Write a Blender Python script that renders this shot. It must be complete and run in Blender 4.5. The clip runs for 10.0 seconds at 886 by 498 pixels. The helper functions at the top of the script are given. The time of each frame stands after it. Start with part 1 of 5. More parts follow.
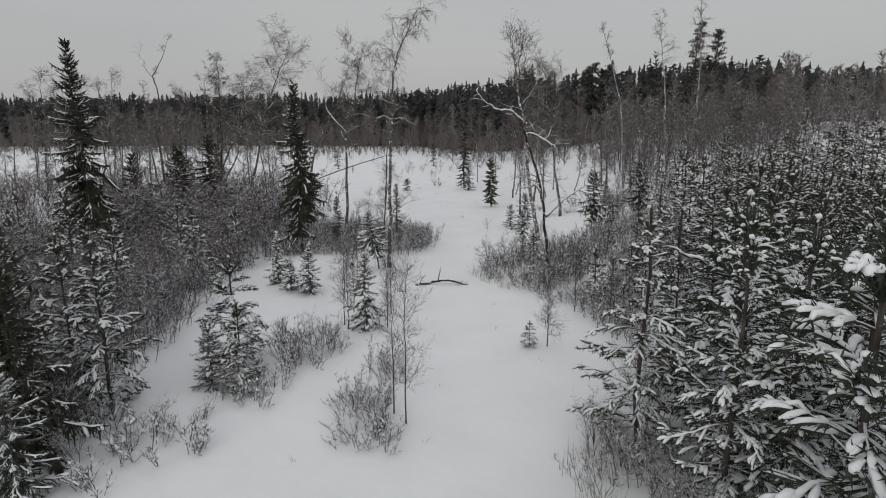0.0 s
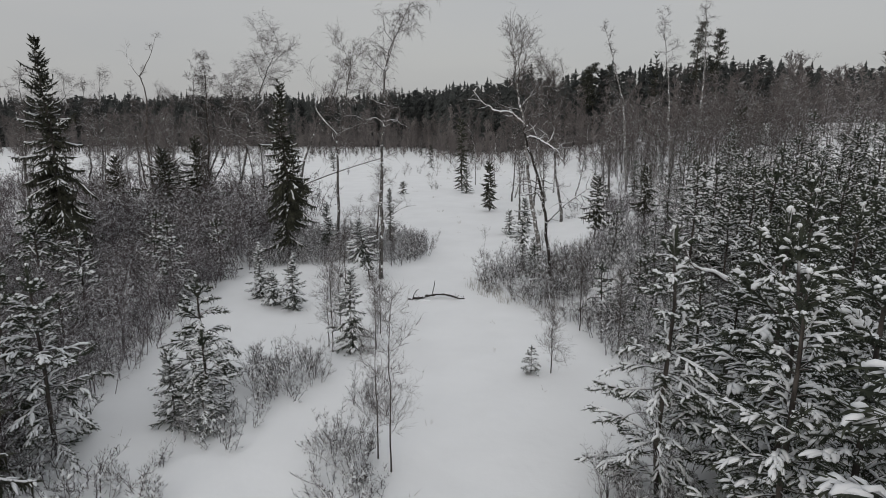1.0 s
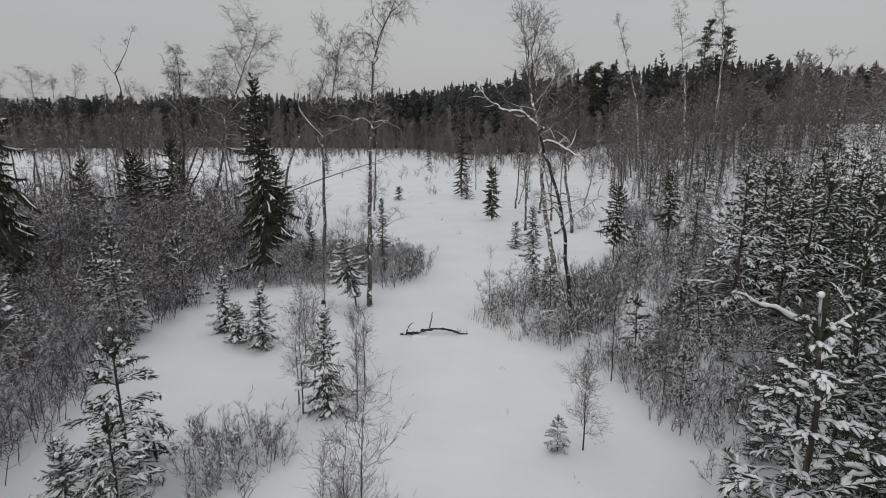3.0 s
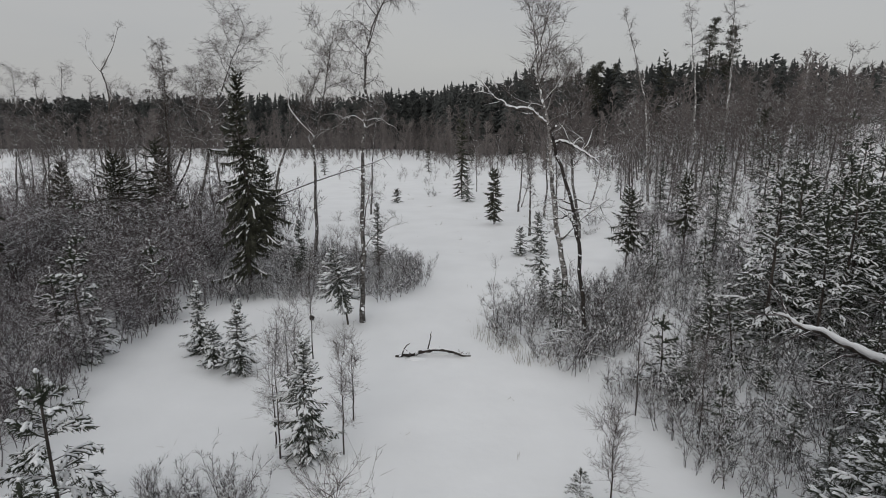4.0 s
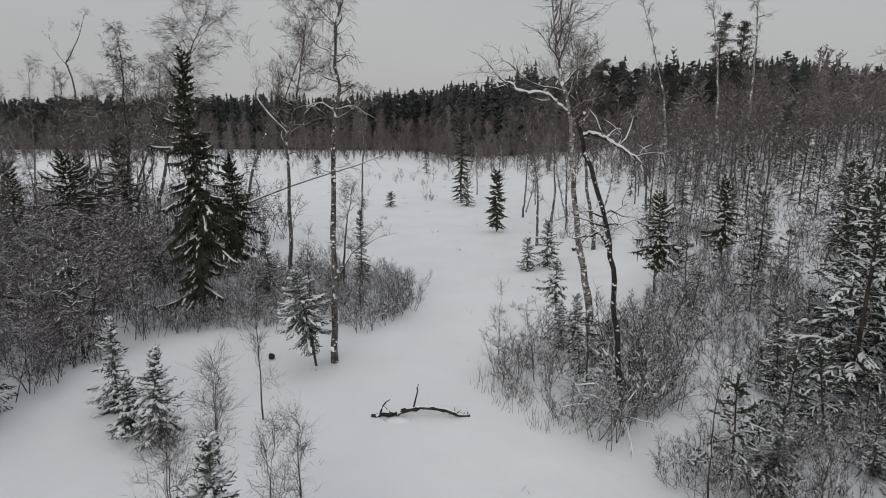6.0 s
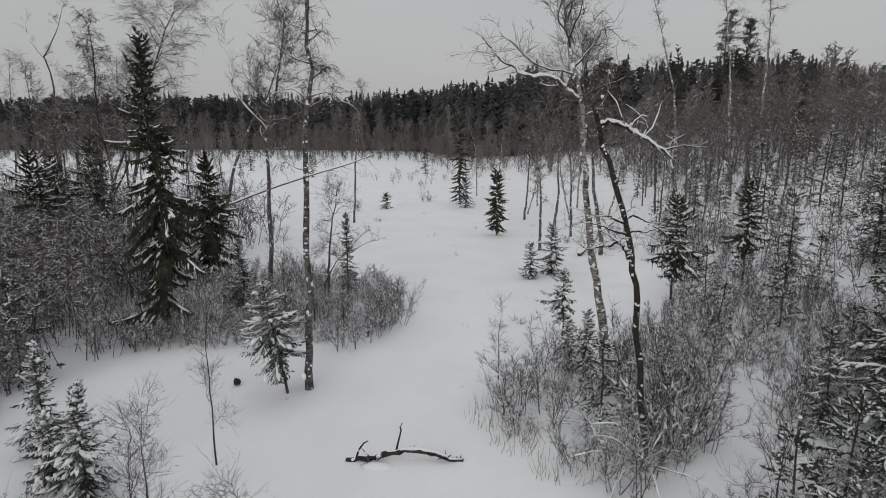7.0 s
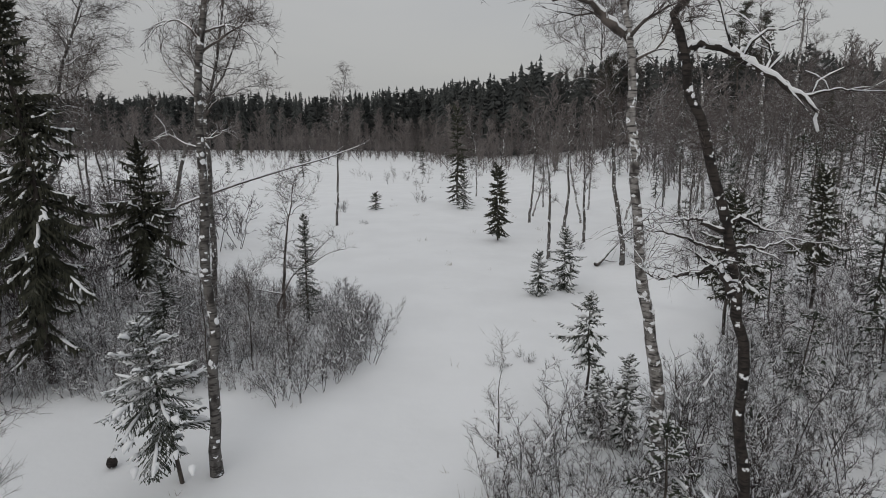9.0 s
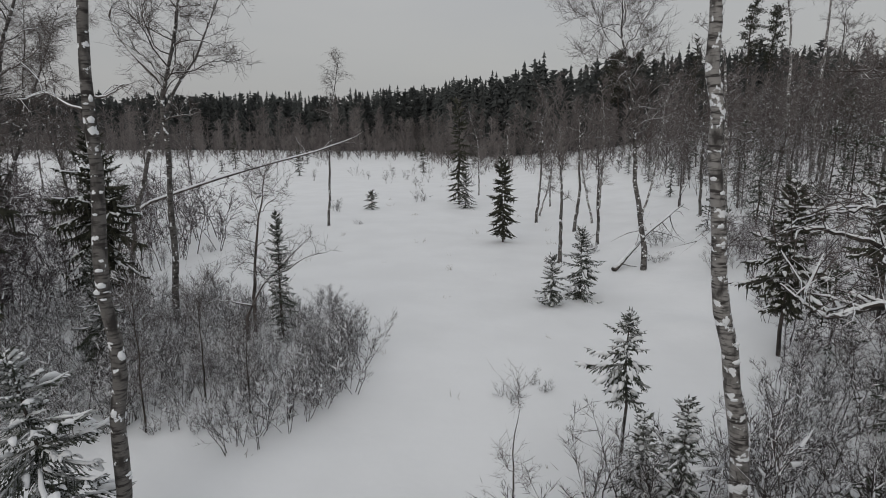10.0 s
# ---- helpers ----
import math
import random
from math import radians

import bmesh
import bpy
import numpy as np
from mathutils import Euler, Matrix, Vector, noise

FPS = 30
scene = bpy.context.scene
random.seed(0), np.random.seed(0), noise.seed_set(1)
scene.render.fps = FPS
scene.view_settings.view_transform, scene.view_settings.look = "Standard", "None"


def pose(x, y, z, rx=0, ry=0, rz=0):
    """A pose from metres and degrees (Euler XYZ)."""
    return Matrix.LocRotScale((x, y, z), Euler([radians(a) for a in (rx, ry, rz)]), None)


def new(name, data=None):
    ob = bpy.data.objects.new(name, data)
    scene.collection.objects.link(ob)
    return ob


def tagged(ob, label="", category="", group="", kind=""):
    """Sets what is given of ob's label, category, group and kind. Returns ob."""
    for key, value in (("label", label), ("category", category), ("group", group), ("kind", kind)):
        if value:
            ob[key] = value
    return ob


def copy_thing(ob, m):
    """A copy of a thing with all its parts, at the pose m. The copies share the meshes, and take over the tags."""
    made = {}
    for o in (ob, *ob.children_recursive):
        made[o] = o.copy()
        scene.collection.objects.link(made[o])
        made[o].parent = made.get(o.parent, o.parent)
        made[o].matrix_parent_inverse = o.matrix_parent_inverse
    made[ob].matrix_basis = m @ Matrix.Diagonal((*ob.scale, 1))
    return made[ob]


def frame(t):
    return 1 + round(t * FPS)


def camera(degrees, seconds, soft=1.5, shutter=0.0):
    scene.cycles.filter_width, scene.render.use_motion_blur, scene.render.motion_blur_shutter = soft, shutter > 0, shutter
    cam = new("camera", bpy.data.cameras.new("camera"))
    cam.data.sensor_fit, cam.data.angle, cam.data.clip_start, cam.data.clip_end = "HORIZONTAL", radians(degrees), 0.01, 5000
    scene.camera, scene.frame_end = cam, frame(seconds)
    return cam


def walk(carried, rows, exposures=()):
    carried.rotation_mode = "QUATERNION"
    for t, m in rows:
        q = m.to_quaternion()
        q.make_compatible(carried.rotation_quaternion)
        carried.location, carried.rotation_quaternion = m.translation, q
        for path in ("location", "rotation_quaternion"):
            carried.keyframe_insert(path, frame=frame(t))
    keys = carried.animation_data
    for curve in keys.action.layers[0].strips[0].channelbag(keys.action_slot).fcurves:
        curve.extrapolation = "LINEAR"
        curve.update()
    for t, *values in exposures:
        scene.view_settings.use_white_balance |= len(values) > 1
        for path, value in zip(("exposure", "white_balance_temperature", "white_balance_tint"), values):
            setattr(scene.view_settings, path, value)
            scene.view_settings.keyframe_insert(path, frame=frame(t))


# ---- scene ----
cam = camera(74.6, 10.0, 0.95)
# seconds, eye x y z, yaw, pitch, roll
PATH = [
    (0.0, 0.951, 0.752, 8.673, 2.110, -11.951, -0.369),
    (0.5, 1.051, 1.866, 8.741, 2.037, -11.934, -0.359),
    (1.0, 1.080, 3.027, 8.792, 1.972, -11.915, -0.348),
    (1.5, 1.060, 4.229, 8.826, 1.915, -11.894, -0.338),
    (2.0, 1.008, 5.464, 8.844, 1.866, -11.870, -0.328),
    (2.5, 0.943, 6.727, 8.845, 1.825, -11.845, -0.317),
    (3.0, 0.876, 8.012, 8.830, 1.793, -11.817, -0.307),
    (3.5, 0.819, 9.316, 8.798, 1.769, -11.787, -0.297),
    (4.0, 0.781, 10.636, 8.750, 1.753, -11.755, -0.286),
    (4.5, 0.767, 11.971, 8.684, 1.745, -11.721, -0.276),
    (5.0, 0.782, 13.320, 8.601, 1.746, -11.684, -0.266),
    (5.5, 0.827, 14.684, 8.499, 1.755, -11.645, -0.256),
    (6.0, 0.900, 16.064, 8.379, 1.772, -11.605, -0.245),
    (6.5, 0.998, 17.463, 8.239, 1.797, -11.561, -0.235),
    (7.0, 1.115, 18.885, 8.078, 1.831, -11.516, -0.225),
    (7.5, 1.241, 20.335, 7.896, 1.872, -11.469, -0.214),
    (8.0, 1.366, 21.818, 7.692, 1.922, -11.419, -0.204),
    (8.5, 1.476, 23.342, 7.463, 1.981, -11.367, -0.194),
    (9.0, 1.554, 24.914, 7.210, 2.047, -11.313, -0.184),
    (9.5, 1.582, 26.544, 6.930, 2.122, -11.257, -0.173),
    (10.0, 1.540, 28.243, 6.622, 2.204, -11.198, -0.163),
]
walk(cam, [(t, pose(x, y, z, 90 + pitch, 0, yaw) @ pose(0, 0, 0, 0, 0, roll)) for t, x, y, z, yaw, pitch, roll in PATH],
     [(0.0, 0.0), (7.5, 0.0), (9.0, -0.06), (10.0, -0.12)])

# ---- light: overcast winter day ----
SUN_HEIGHT, SUN_TURN = radians(24), radians(200)
world = bpy.data.worlds.new("overcast_sky")
scene.world = world
world.use_nodes = True
wt = world.node_tree
wt.nodes.clear()
w_out = wt.nodes.new("ShaderNodeOutputWorld")
w_bg = wt.nodes.new("ShaderNodeBackground")
w_sky = wt.nodes.new("ShaderNodeTexSky")
w_sky.sky_type, w_sky.sun_disc, w_sky.sun_elevation, w_sky.sun_rotation = "NISHITA", False, SUN_HEIGHT, SUN_TURN
w_sky.dust_density = 4.0
w_gain = wt.nodes.new("ShaderNodeMix")
w_gain.data_type = "RGBA"
w_gain.blend_type = "MIX"
w_coord = wt.nodes.new("ShaderNodeTexCoord")
w_map = wt.nodes.new("ShaderNodeMapping")
w_map.inputs["Scale"].default_value = (1.0, 1.0, 4.0)
w_noise = wt.nodes.new("ShaderNodeTexNoise")
w_noise.inputs["Scale"].default_value = 1.6
w_noise.inputs["Detail"].default_value = 5.0
w_ramp = wt.nodes.new("ShaderNodeValToRGB")
w_ramp.color_ramp.elements[0].position, w_ramp.color_ramp.elements[0].color = 0.3, (4.62, 4.66, 4.76, 1)
w_ramp.color_ramp.elements[1].position, w_ramp.color_ramp.elements[1].color = 0.7, (5.2, 5.16, 5.08, 1)
w_gain.inputs[0].default_value = 0.88
wt.links.new(w_coord.outputs["Generated"], w_map.inputs["Vector"])
wt.links.new(w_map.outputs["Vector"], w_noise.inputs["Vector"])
wt.links.new(w_noise.outputs["Fac"], w_ramp.inputs["Fac"])
w_sep = wt.nodes.new("ShaderNodeSeparateXYZ")
w_high = wt.nodes.new("ShaderNodeMapRange")
w_high.interpolation_type = "SMOOTHSTEP"
w_high.inputs["From Min"].default_value, w_high.inputs["From Max"].default_value = 0.05, 0.95
w_high.inputs["To Min"].default_value, w_high.inputs["To Max"].default_value = 0.93, 1.55
w_mul = wt.nodes.new("ShaderNodeVectorMath")
w_mul.operation = "SCALE"
wt.links.new(w_coord.outputs["Generated"], w_sep.inputs[0])
wt.links.new(w_sep.outputs["Z"], w_high.inputs["Value"])
wt.links.new(w_ramp.outputs["Color"], w_mul.inputs[0])
wt.links.new(w_high.outputs["Result"], w_mul.inputs["Scale"])
wt.links.new(w_sky.outputs["Color"], w_gain.inputs[6])
wt.links.new(w_mul.outputs["Vector"], w_gain.inputs[7])
wt.links.new(w_gain.outputs[2], w_bg.inputs["Color"])
wt.links.new(w_bg.outputs["Background"], w_out.inputs["Surface"])
w_bg.inputs["Strength"].default_value = 0.1

sun_data = bpy.data.lights.new("sun", "SUN")
sun_data.energy, sun_data.angle, sun_data.color = 0.5, radians(40), (1.0, 0.97, 0.93)
sun_ob = new("sun", sun_data)
sun_ob.matrix_world = pose(0, 0, 60, 90 - math.degrees(SUN_HEIGHT), 0, 180 - math.degrees(SUN_TURN))


# ---- materials ----
SNOW = (0.80, 0.82, 0.85)


def node_material(name, roughness=0.8):
    m = bpy.data.materials.new(name)
    m.use_nodes = True
    nt = m.node_tree
    b = nt.nodes["Principled BSDF"]
    b.inputs["Roughness"].default_value = roughness
    b.inputs["Specular IOR Level"].default_value = 0.25
    return m, nt, b


def noise_node(nt, scale, detail=4.0, stretch=None):
    n = nt.nodes.new("ShaderNodeTexNoise")
    n.inputs["Scale"].default_value = scale
    n.inputs["Detail"].default_value = detail
    c = nt.nodes.new("ShaderNodeTexCoord")
    if stretch:
        mp = nt.nodes.new("ShaderNodeMapping")
        mp.inputs["Scale"].default_value = stretch
        nt.links.new(c.outputs["Object"], mp.inputs["Vector"])
        nt.links.new(mp.outputs["Vector"], n.inputs["Vector"])
    else:
        nt.links.new(c.outputs["Object"], n.inputs["Vector"])
    return n


def mix_colour(nt, fac, a, b):
    x = nt.nodes.new("ShaderNodeMix")
    x.data_type = "RGBA"
    for sock, v in ((x.inputs[0], fac), (x.inputs[6], a), (x.inputs[7], b)):
        if isinstance(v, (tuple, float, int)):
            sock.default_value = (*v, 1) if isinstance(v, tuple) else v
        else:
            nt.links.new(v, sock)
    return x.outputs[2]


def ramp(nt, src, lo, hi):
    r = nt.nodes.new("ShaderNodeMapRange")
    r.interpolation_type = "SMOOTHSTEP"
    r.inputs["From Min"].default_value, r.inputs["From Max"].default_value = lo, hi
    nt.links.new(src, r.inputs["Value"])
    return r.outputs["Result"]


def bump(nt, b, src, strength, distance):
    n = nt.nodes.new("ShaderNodeBump")
    n.inputs["Strength"].default_value, n.inputs["Distance"].default_value = strength, distance
    nt.links.new(src, n.inputs["Height"])
    nt.links.new(n.outputs["Normal"], b.inputs["Normal"])


def snow_material(name, tint=SNOW, grain=9.0, relief=0.05):
    m, nt, b = node_material(name, 0.65)
    big = noise_node(nt, 0.35, 5.0)
    fine = noise_node(nt, grain, 6.0)
    c = mix_colour(nt, ramp(nt, big.outputs["Fac"], 0.3, 0.7), tuple(v * 0.95 for v in tint), tint)
    nt.links.new(c, b.inputs["Base Color"])
    bump(nt, b, fine.outputs["Fac"], 0.35, relief)
    return m


def dusted(name, dark, light, snow_from, snow_to, scale=6.0, patch=0.5, roughness=0.85, stretch=None):
    """Bark or needles, with snow lying on whatever faces up."""
    m, nt, b = node_material(name, roughness)
    n = noise_node(nt, scale, 4.0, stretch)
    base = mix_colour(nt, ramp(nt, n.outputs["Fac"], 0.35, 0.65), dark, light)
    g = nt.nodes.new("ShaderNodeNewGeometry")
    sep = nt.nodes.new("ShaderNodeSeparateXYZ")
    nt.links.new(g.outputs["Normal"], sep.inputs[0])
    n2 = noise_node(nt, 3.1, 3.0)
    ma = nt.nodes.new("ShaderNodeMath")
    ma.operation = "MULTIPLY_ADD"
    nt.links.new(n2.outputs["Fac"], ma.inputs[0])
    ma.inputs[1].default_value = patch * 2
    nt.links.new(sep.outputs["Z"], ma.inputs[2])
    f = ramp(nt, ma.outputs[0], snow_from + patch, snow_to + patch)
    nt.links.new(mix_colour(nt, f, base, SNOW), b.inputs["Base Color"])
    return m


def birch_material(name="birch_bark", pale=(0.135, 0.128, 0.123), dark=(0.034, 0.031, 0.030), snowy=0.60):
    m, nt, b = node_material(name, 0.8)
    bands = noise_node(nt, 1.0, 8.0, (5.0, 5.0, 26.0))
    blot = noise_node(nt, 1.0, 6.0, (7.0, 7.0, 3.2))
    fleck = mix_colour(nt, ramp(nt, bands.outputs["Fac"], 0.46, 0.64), pale, dark)
    c = mix_colour(nt, ramp(nt, blot.outputs["Fac"], 0.46, 0.72), fleck, dark)
    drift = noise_node(nt, 1.0, 5.0, (6.0, 6.0, 7.0))
    c = mix_colour(nt, ramp(nt, drift.outputs["Fac"], snowy, snowy + 0.04), c, SNOW)
    nt.links.new(c, b.inputs["Base Color"])
    bump(nt, b, bands.outputs["Fac"], 0.7, 0.02)
    return m


M_GROUND = snow_material("ground_snow", (0.80, 0.82, 0.845), 1.5, 0.10)
M_SNOW = snow_material("fresh_snow", (0.82, 0.84, 0.87), 14.0, 0.02)
M_SPRUCE = dusted("spruce_needles", (0.022, 0.024, 0.018), (0.054, 0.055, 0.039), 0.55, 1.1, 5.0, 0.5)
M_PINE = dusted("pine_needles", (0.024, 0.030, 0.022), (0.060, 0.068, 0.050), 0.60, 1.1, 6.0, 0.45)
M_BARK = dusted("dark_bark", (0.030, 0.026, 0.024), (0.09, 0.078, 0.07), 0.35, 0.8, 1.0, 0.35, 0.9, (6.0, 6.0, 2.0))
M_BIRCH = birch_material()
M_WHITE = birch_material("white_birch_bark", (0.28, 0.27, 0.262), (0.045, 0.041, 0.040), 0.575)
M_OLD = birch_material("old_dark_bark", (0.045, 0.038, 0.034), (0.014, 0.012, 0.012), 0.60)
M_LIMB = dusted("limb_bark", (0.045, 0.039, 0.036), (0.13, 0.113, 0.105), 0.25, 0.65, 4.0, 0.3)
M_TWIG = dusted("bare_twigs", (0.050, 0.040, 0.038), (0.11, 0.093, 0.088), 0.45, 1.1, 2.0, 0.4)
M_FROST = dusted("snowy_twigs", (0.032, 0.026, 0.027), (0.085, 0.072, 0.073), 0.22, 0.68, 2.0, 0.5)
M_SCRUB = dusted("thicket_twigs", (0.046, 0.037, 0.040), (0.102, 0.084, 0.089), 0.34, 1.0, 0.6, 0.45)
M_BANK = dusted("bank_twigs", (0.072, 0.063, 0.062), (0.15, 0.134, 0.132), 0.30, 0.9, 0.2, 0.4)
M_BRUSH = dusted("frosted_twigs", (0.026, 0.022, 0.021), (0.075, 0.064, 0.062), 0.28, 0.75, 1.6, 0.55)
M_SNOWY_SPRUCE = dusted("snowy_spruce_needles", (0.020, 0.026, 0.019), (0.052, 0.060, 0.044), 0.36, 0.95, 5.0, 0.5)
# needles of the far wood: paler and bluer, distance haze painted into the colour
M_HAZED_SPRUCE = dusted("hazed_spruce_needles", (0.036, 0.040, 0.040), (0.070, 0.076, 0.075), 0.8, 1.5, 0.15, 0.4)
M_FAR_TWIG = dusted("far_bare_twigs", (0.095, 0.085, 0.083), (0.17, 0.153, 0.15), 0.45, 1.2, 0.1, 0.3)
M_GRASS = dusted("dry_grass", (0.13, 0.11, 0.08), (0.25, 0.22, 0.17), 0.6, 1.2, 3.0, 0.3)


# ---- mesh helpers ----
FACES = {}


def tube_faces(k, sides):
    if (k, sides) not in FACES:
        f = []
        for i in range(k - 1):
            for j in range(sides):
                p, q = i * sides + j, i * sides + (j + 1) % sides
                f += [(p, q, q + sides), (p, q + sides, p + sides)]
        last = (k - 1) * sides
        for j in range(1, sides - 1):
            if sides > 3:
                f += [(last, last + j, last + j + 1), (0, j + 1, j)]
        FACES[k, sides] = np.array(f, int)
    return FACES[k, sides]


class Shape:
    """Triangles gathered for one mesh."""

    def __init__(self):
        self.v, self.f, self.n = [], [], 0
        self.spikes, self.blades, self.tubes = [], [], {}

    def add(self, v, f):
        self.v.append(np.asarray(v, float).reshape(-1, 3))
        self.f.append(np.asarray(f, int).reshape(-1, 3) + self.n)
        self.n += len(self.v[-1])

    def settle(self):
        """Turns the tubes, spikes and blades gathered so far into triangles."""
        for (k, sides), rows in self.tubes.items():
            pts = np.array([r[0] for r in rows], float)
            rad = np.array([r[1] for r in rows], float)[:, :, None, None]
            flat = np.array([r[2] for r in rows], float)[:, None, None, None]
            tang = np.gradient(pts, axis=1)
            tang /= np.linalg.norm(tang, axis=2)[:, :, None] + 1e-9
            ref = np.where(np.abs(tang[:, :1, 2:3]) < 0.8, np.array([[[0, 0, 1.0]]]), np.array([[[1.0, 0, 0]]]))
            a = np.cross(tang, np.broadcast_to(ref, tang.shape))
            a /= np.linalg.norm(a, axis=2)[:, :, None] + 1e-9
            b = np.cross(a, tang)
            ang = (np.linspace(0, 2 * np.pi, sides, endpoint=False) + 0.5)[None, None, :, None]
            ring = pts[:, :, None, :] + rad * (np.cos(ang) * a[:, :, None, :] + flat * np.sin(ang) * b[:, :, None, :])
            self.add(ring.reshape(-1, 3), (np.arange(len(rows))[:, None, None] * (k * sides) + tube_faces(k, sides)[None]).reshape(-1, 3))
        self.tubes = {}
        if self.spikes:
            a = np.array(self.spikes)
            self.spikes = []
            base, tip, w = a[:, 0:3], a[:, 3:6], a[:, 6:7] / 2
            d = tip - base
            d /= np.linalg.norm(d, axis=1)[:, None] + 1e-9
            ref = np.where(np.abs(d[:, 2:3]) < 0.9, np.array([[0, 0, 1.0]]), np.array([[1.0, 0, 0]]))
            s = np.cross(d, ref)
            s /= np.linalg.norm(s, axis=1)[:, None] + 1e-9
            b = np.cross(s, d)
            v = np.stack([base + s * w - b * w * 0.6, base - s * w - b * w * 0.6, base + b * w, tip], axis=1)
            k = np.arange(len(a))[:, None, None] * 4
            self.add(v, k + np.array([(0, 3, 1), (1, 3, 2), (2, 3, 0)])[None])
        if self.blades:
            a = np.array(self.blades)
            self.blades = []
            base, tip = a[:, 0:3], a[:, 3:6]
            s = np.cross(tip - base, a[:, 6:9])
            s *= a[:, 9:10] / 2 / (np.linalg.norm(s, axis=1)[:, None] + 1e-9)
            k = np.arange(len(a))[:, None, None] * 3
            self.add(np.stack([base - s, base + s, tip], axis=1), k + np.array([(0, 1, 2)])[None])

    def arrays(self):
        self.settle()
        if not self.v:
            return np.zeros((0, 3)), np.zeros((0, 3), int)
        v, f = np.concatenate(self.v), np.concatenate(self.f)
        self.v, self.f = [v], [f]
        return v, f

    def stamp(self, other, m):
        v, f = other.arrays()
        if len(v):
            a = np.array(m)
            self.add(v @ a[:3, :3].T + a[:3, 3], f)

    def tube(self, pts, radii, sides=5, flat=1.0):
        self.tubes.setdefault((len(pts), sides), []).append((pts, radii, flat))

    def full(self):
        self.settle()
        return self.n > 0

    def spike(self, base, tip, width):
        self.spikes.append((base[0], base[1], base[2], tip[0], tip[1], tip[2], width))

    def blade(self, base, tip, width, rng):
        """A hair-thin twig."""
        self.blades.append((base[0], base[1], base[2], tip[0], tip[1], tip[2], rng.gauss(0, 1), rng.gauss(0, 1), rng.gauss(0, 0.6), width))

    def lump(self, c, rx, ry, rz, rng, sides=7):
        """A rounded uneven clump."""
        c = np.asarray(c, float)
        v = [c + (0, 0, -rz * 0.55)]
        for zf, rf in ((-0.35, 0.85), (0.25, 1.0), (0.75, 0.6)):
            for j in range(sides):
                a = 2 * math.pi * (j + 0.5 * zf) / sides
                k = rf * rng.uniform(0.8, 1.15)
                v.append(c + (rx * k * math.cos(a), ry * k * math.sin(a), rz * zf * rng.uniform(0.85, 1.15)))
        v.append(c + (0, 0, rz))
        f = []
        for j in range(sides):
            q = (j + 1) % sides
            f.append((0, 1 + q, 1 + j))
            for i in range(2):
                p0, p1 = 1 + i * sides + j, 1 + i * sides + q
                f += [(p0, p1, p1 + sides), (p0, p1 + sides, p0 + sides)]
            f.append((1 + 2 * sides + j, 1 + 2 * sides + q, 1 + 3 * sides))
        self.add(v, f)

    def mesh(self, name, material, smooth=False):
        v, f = self.arrays()
        me = bpy.data.meshes.new(name)
        me.from_pydata(v, [], f)
        me.materials.append(material)
        if smooth:
            me.polygons.foreach_set("use_smooth", np.ones(len(f), bool))
        me.update()
        return me


def part(name, shape, material, parent, label="", smooth=False, kind=""):
    ob = new(name, shape.mesh(name, material, smooth))
    ob.parent = parent
    if label or kind:
        tagged(ob, label, "", "", kind)
    return ob


def ground_z(x, y):
    """Height of the snow: a flat bog, a bank rising on one side, small swells."""
    u = min(max((y - 26) / 30, 0), 1)
    rise = min(max((x - 8) * 0.13, 0), 9.0) * u * u * (3 - 2 * u)
    wild = min(max(max(x - 7, -11 - x) / 3, 0), 1)
    swell_wild = 0.22 * wild * noise.noise(Vector((x * 0.45, y * 0.45, 9.0)))
    near = 1 / (1 + ((y - 30) / 120) ** 2 + (x / 120) ** 2)
    swell = 0.10 * noise.noise(Vector((x * 0.16, y * 0.16, 0.3))) + 0.05 * noise.noise(Vector((x * 0.7, y * 0.7, 4.0)))
    return rise + (swell + swell_wild) * near


def at(x, y, turn=0.0, size=1.0, sink=0.0, lean=0.0, lean_way=0.0):
    return pose(x, y, ground_z(x, y) - sink, 0, 0, turn) @ pose(0, 0, 0, 0, 0, lean_way) @ pose(0, 0, 0, 0, lean, 0) @ pose(0, 0, 0, 0, 0, -lean_way) @ Matrix.Scale(size, 4)


MADE = {}


def stand(key, build, m, label="", group=""):
    """The first of a kind is built; the next ones are copies that share its meshes."""
    if key not in MADE:
        MADE[key] = build()
        ob = MADE[key]
        ob.matrix_basis = m
    else:
        src = MADE[key]
        keep = src.matrix_basis.copy()
        src.matrix_basis = Matrix()
        ob = copy_thing(src, m)
        src.matrix_basis = keep
    if label or group:
        tagged(ob, label, "", group)
    return ob


def unit(v):
    v = np.asarray(v, float)
    return v / (math.sqrt(v[0] * v[0] + v[1] * v[1] + v[2] * v[2]) + 1e-9)


def arc(start, way, length, sag, steps, rng, wobble=0.05):
    """A limb: leaves along way and bends down (sag > 0) or up (sag < 0)."""
    pts, p, d = [np.array(start, float)], np.array(start, float), unit(way)
    for _ in range(steps):
        d = unit(d + np.array([rng.gauss(0, wobble), rng.gauss(0, wobble), -sag / steps + rng.gauss(0, wobble)]))
        p = p + d * length / steps
        pts.append(p)
    return pts


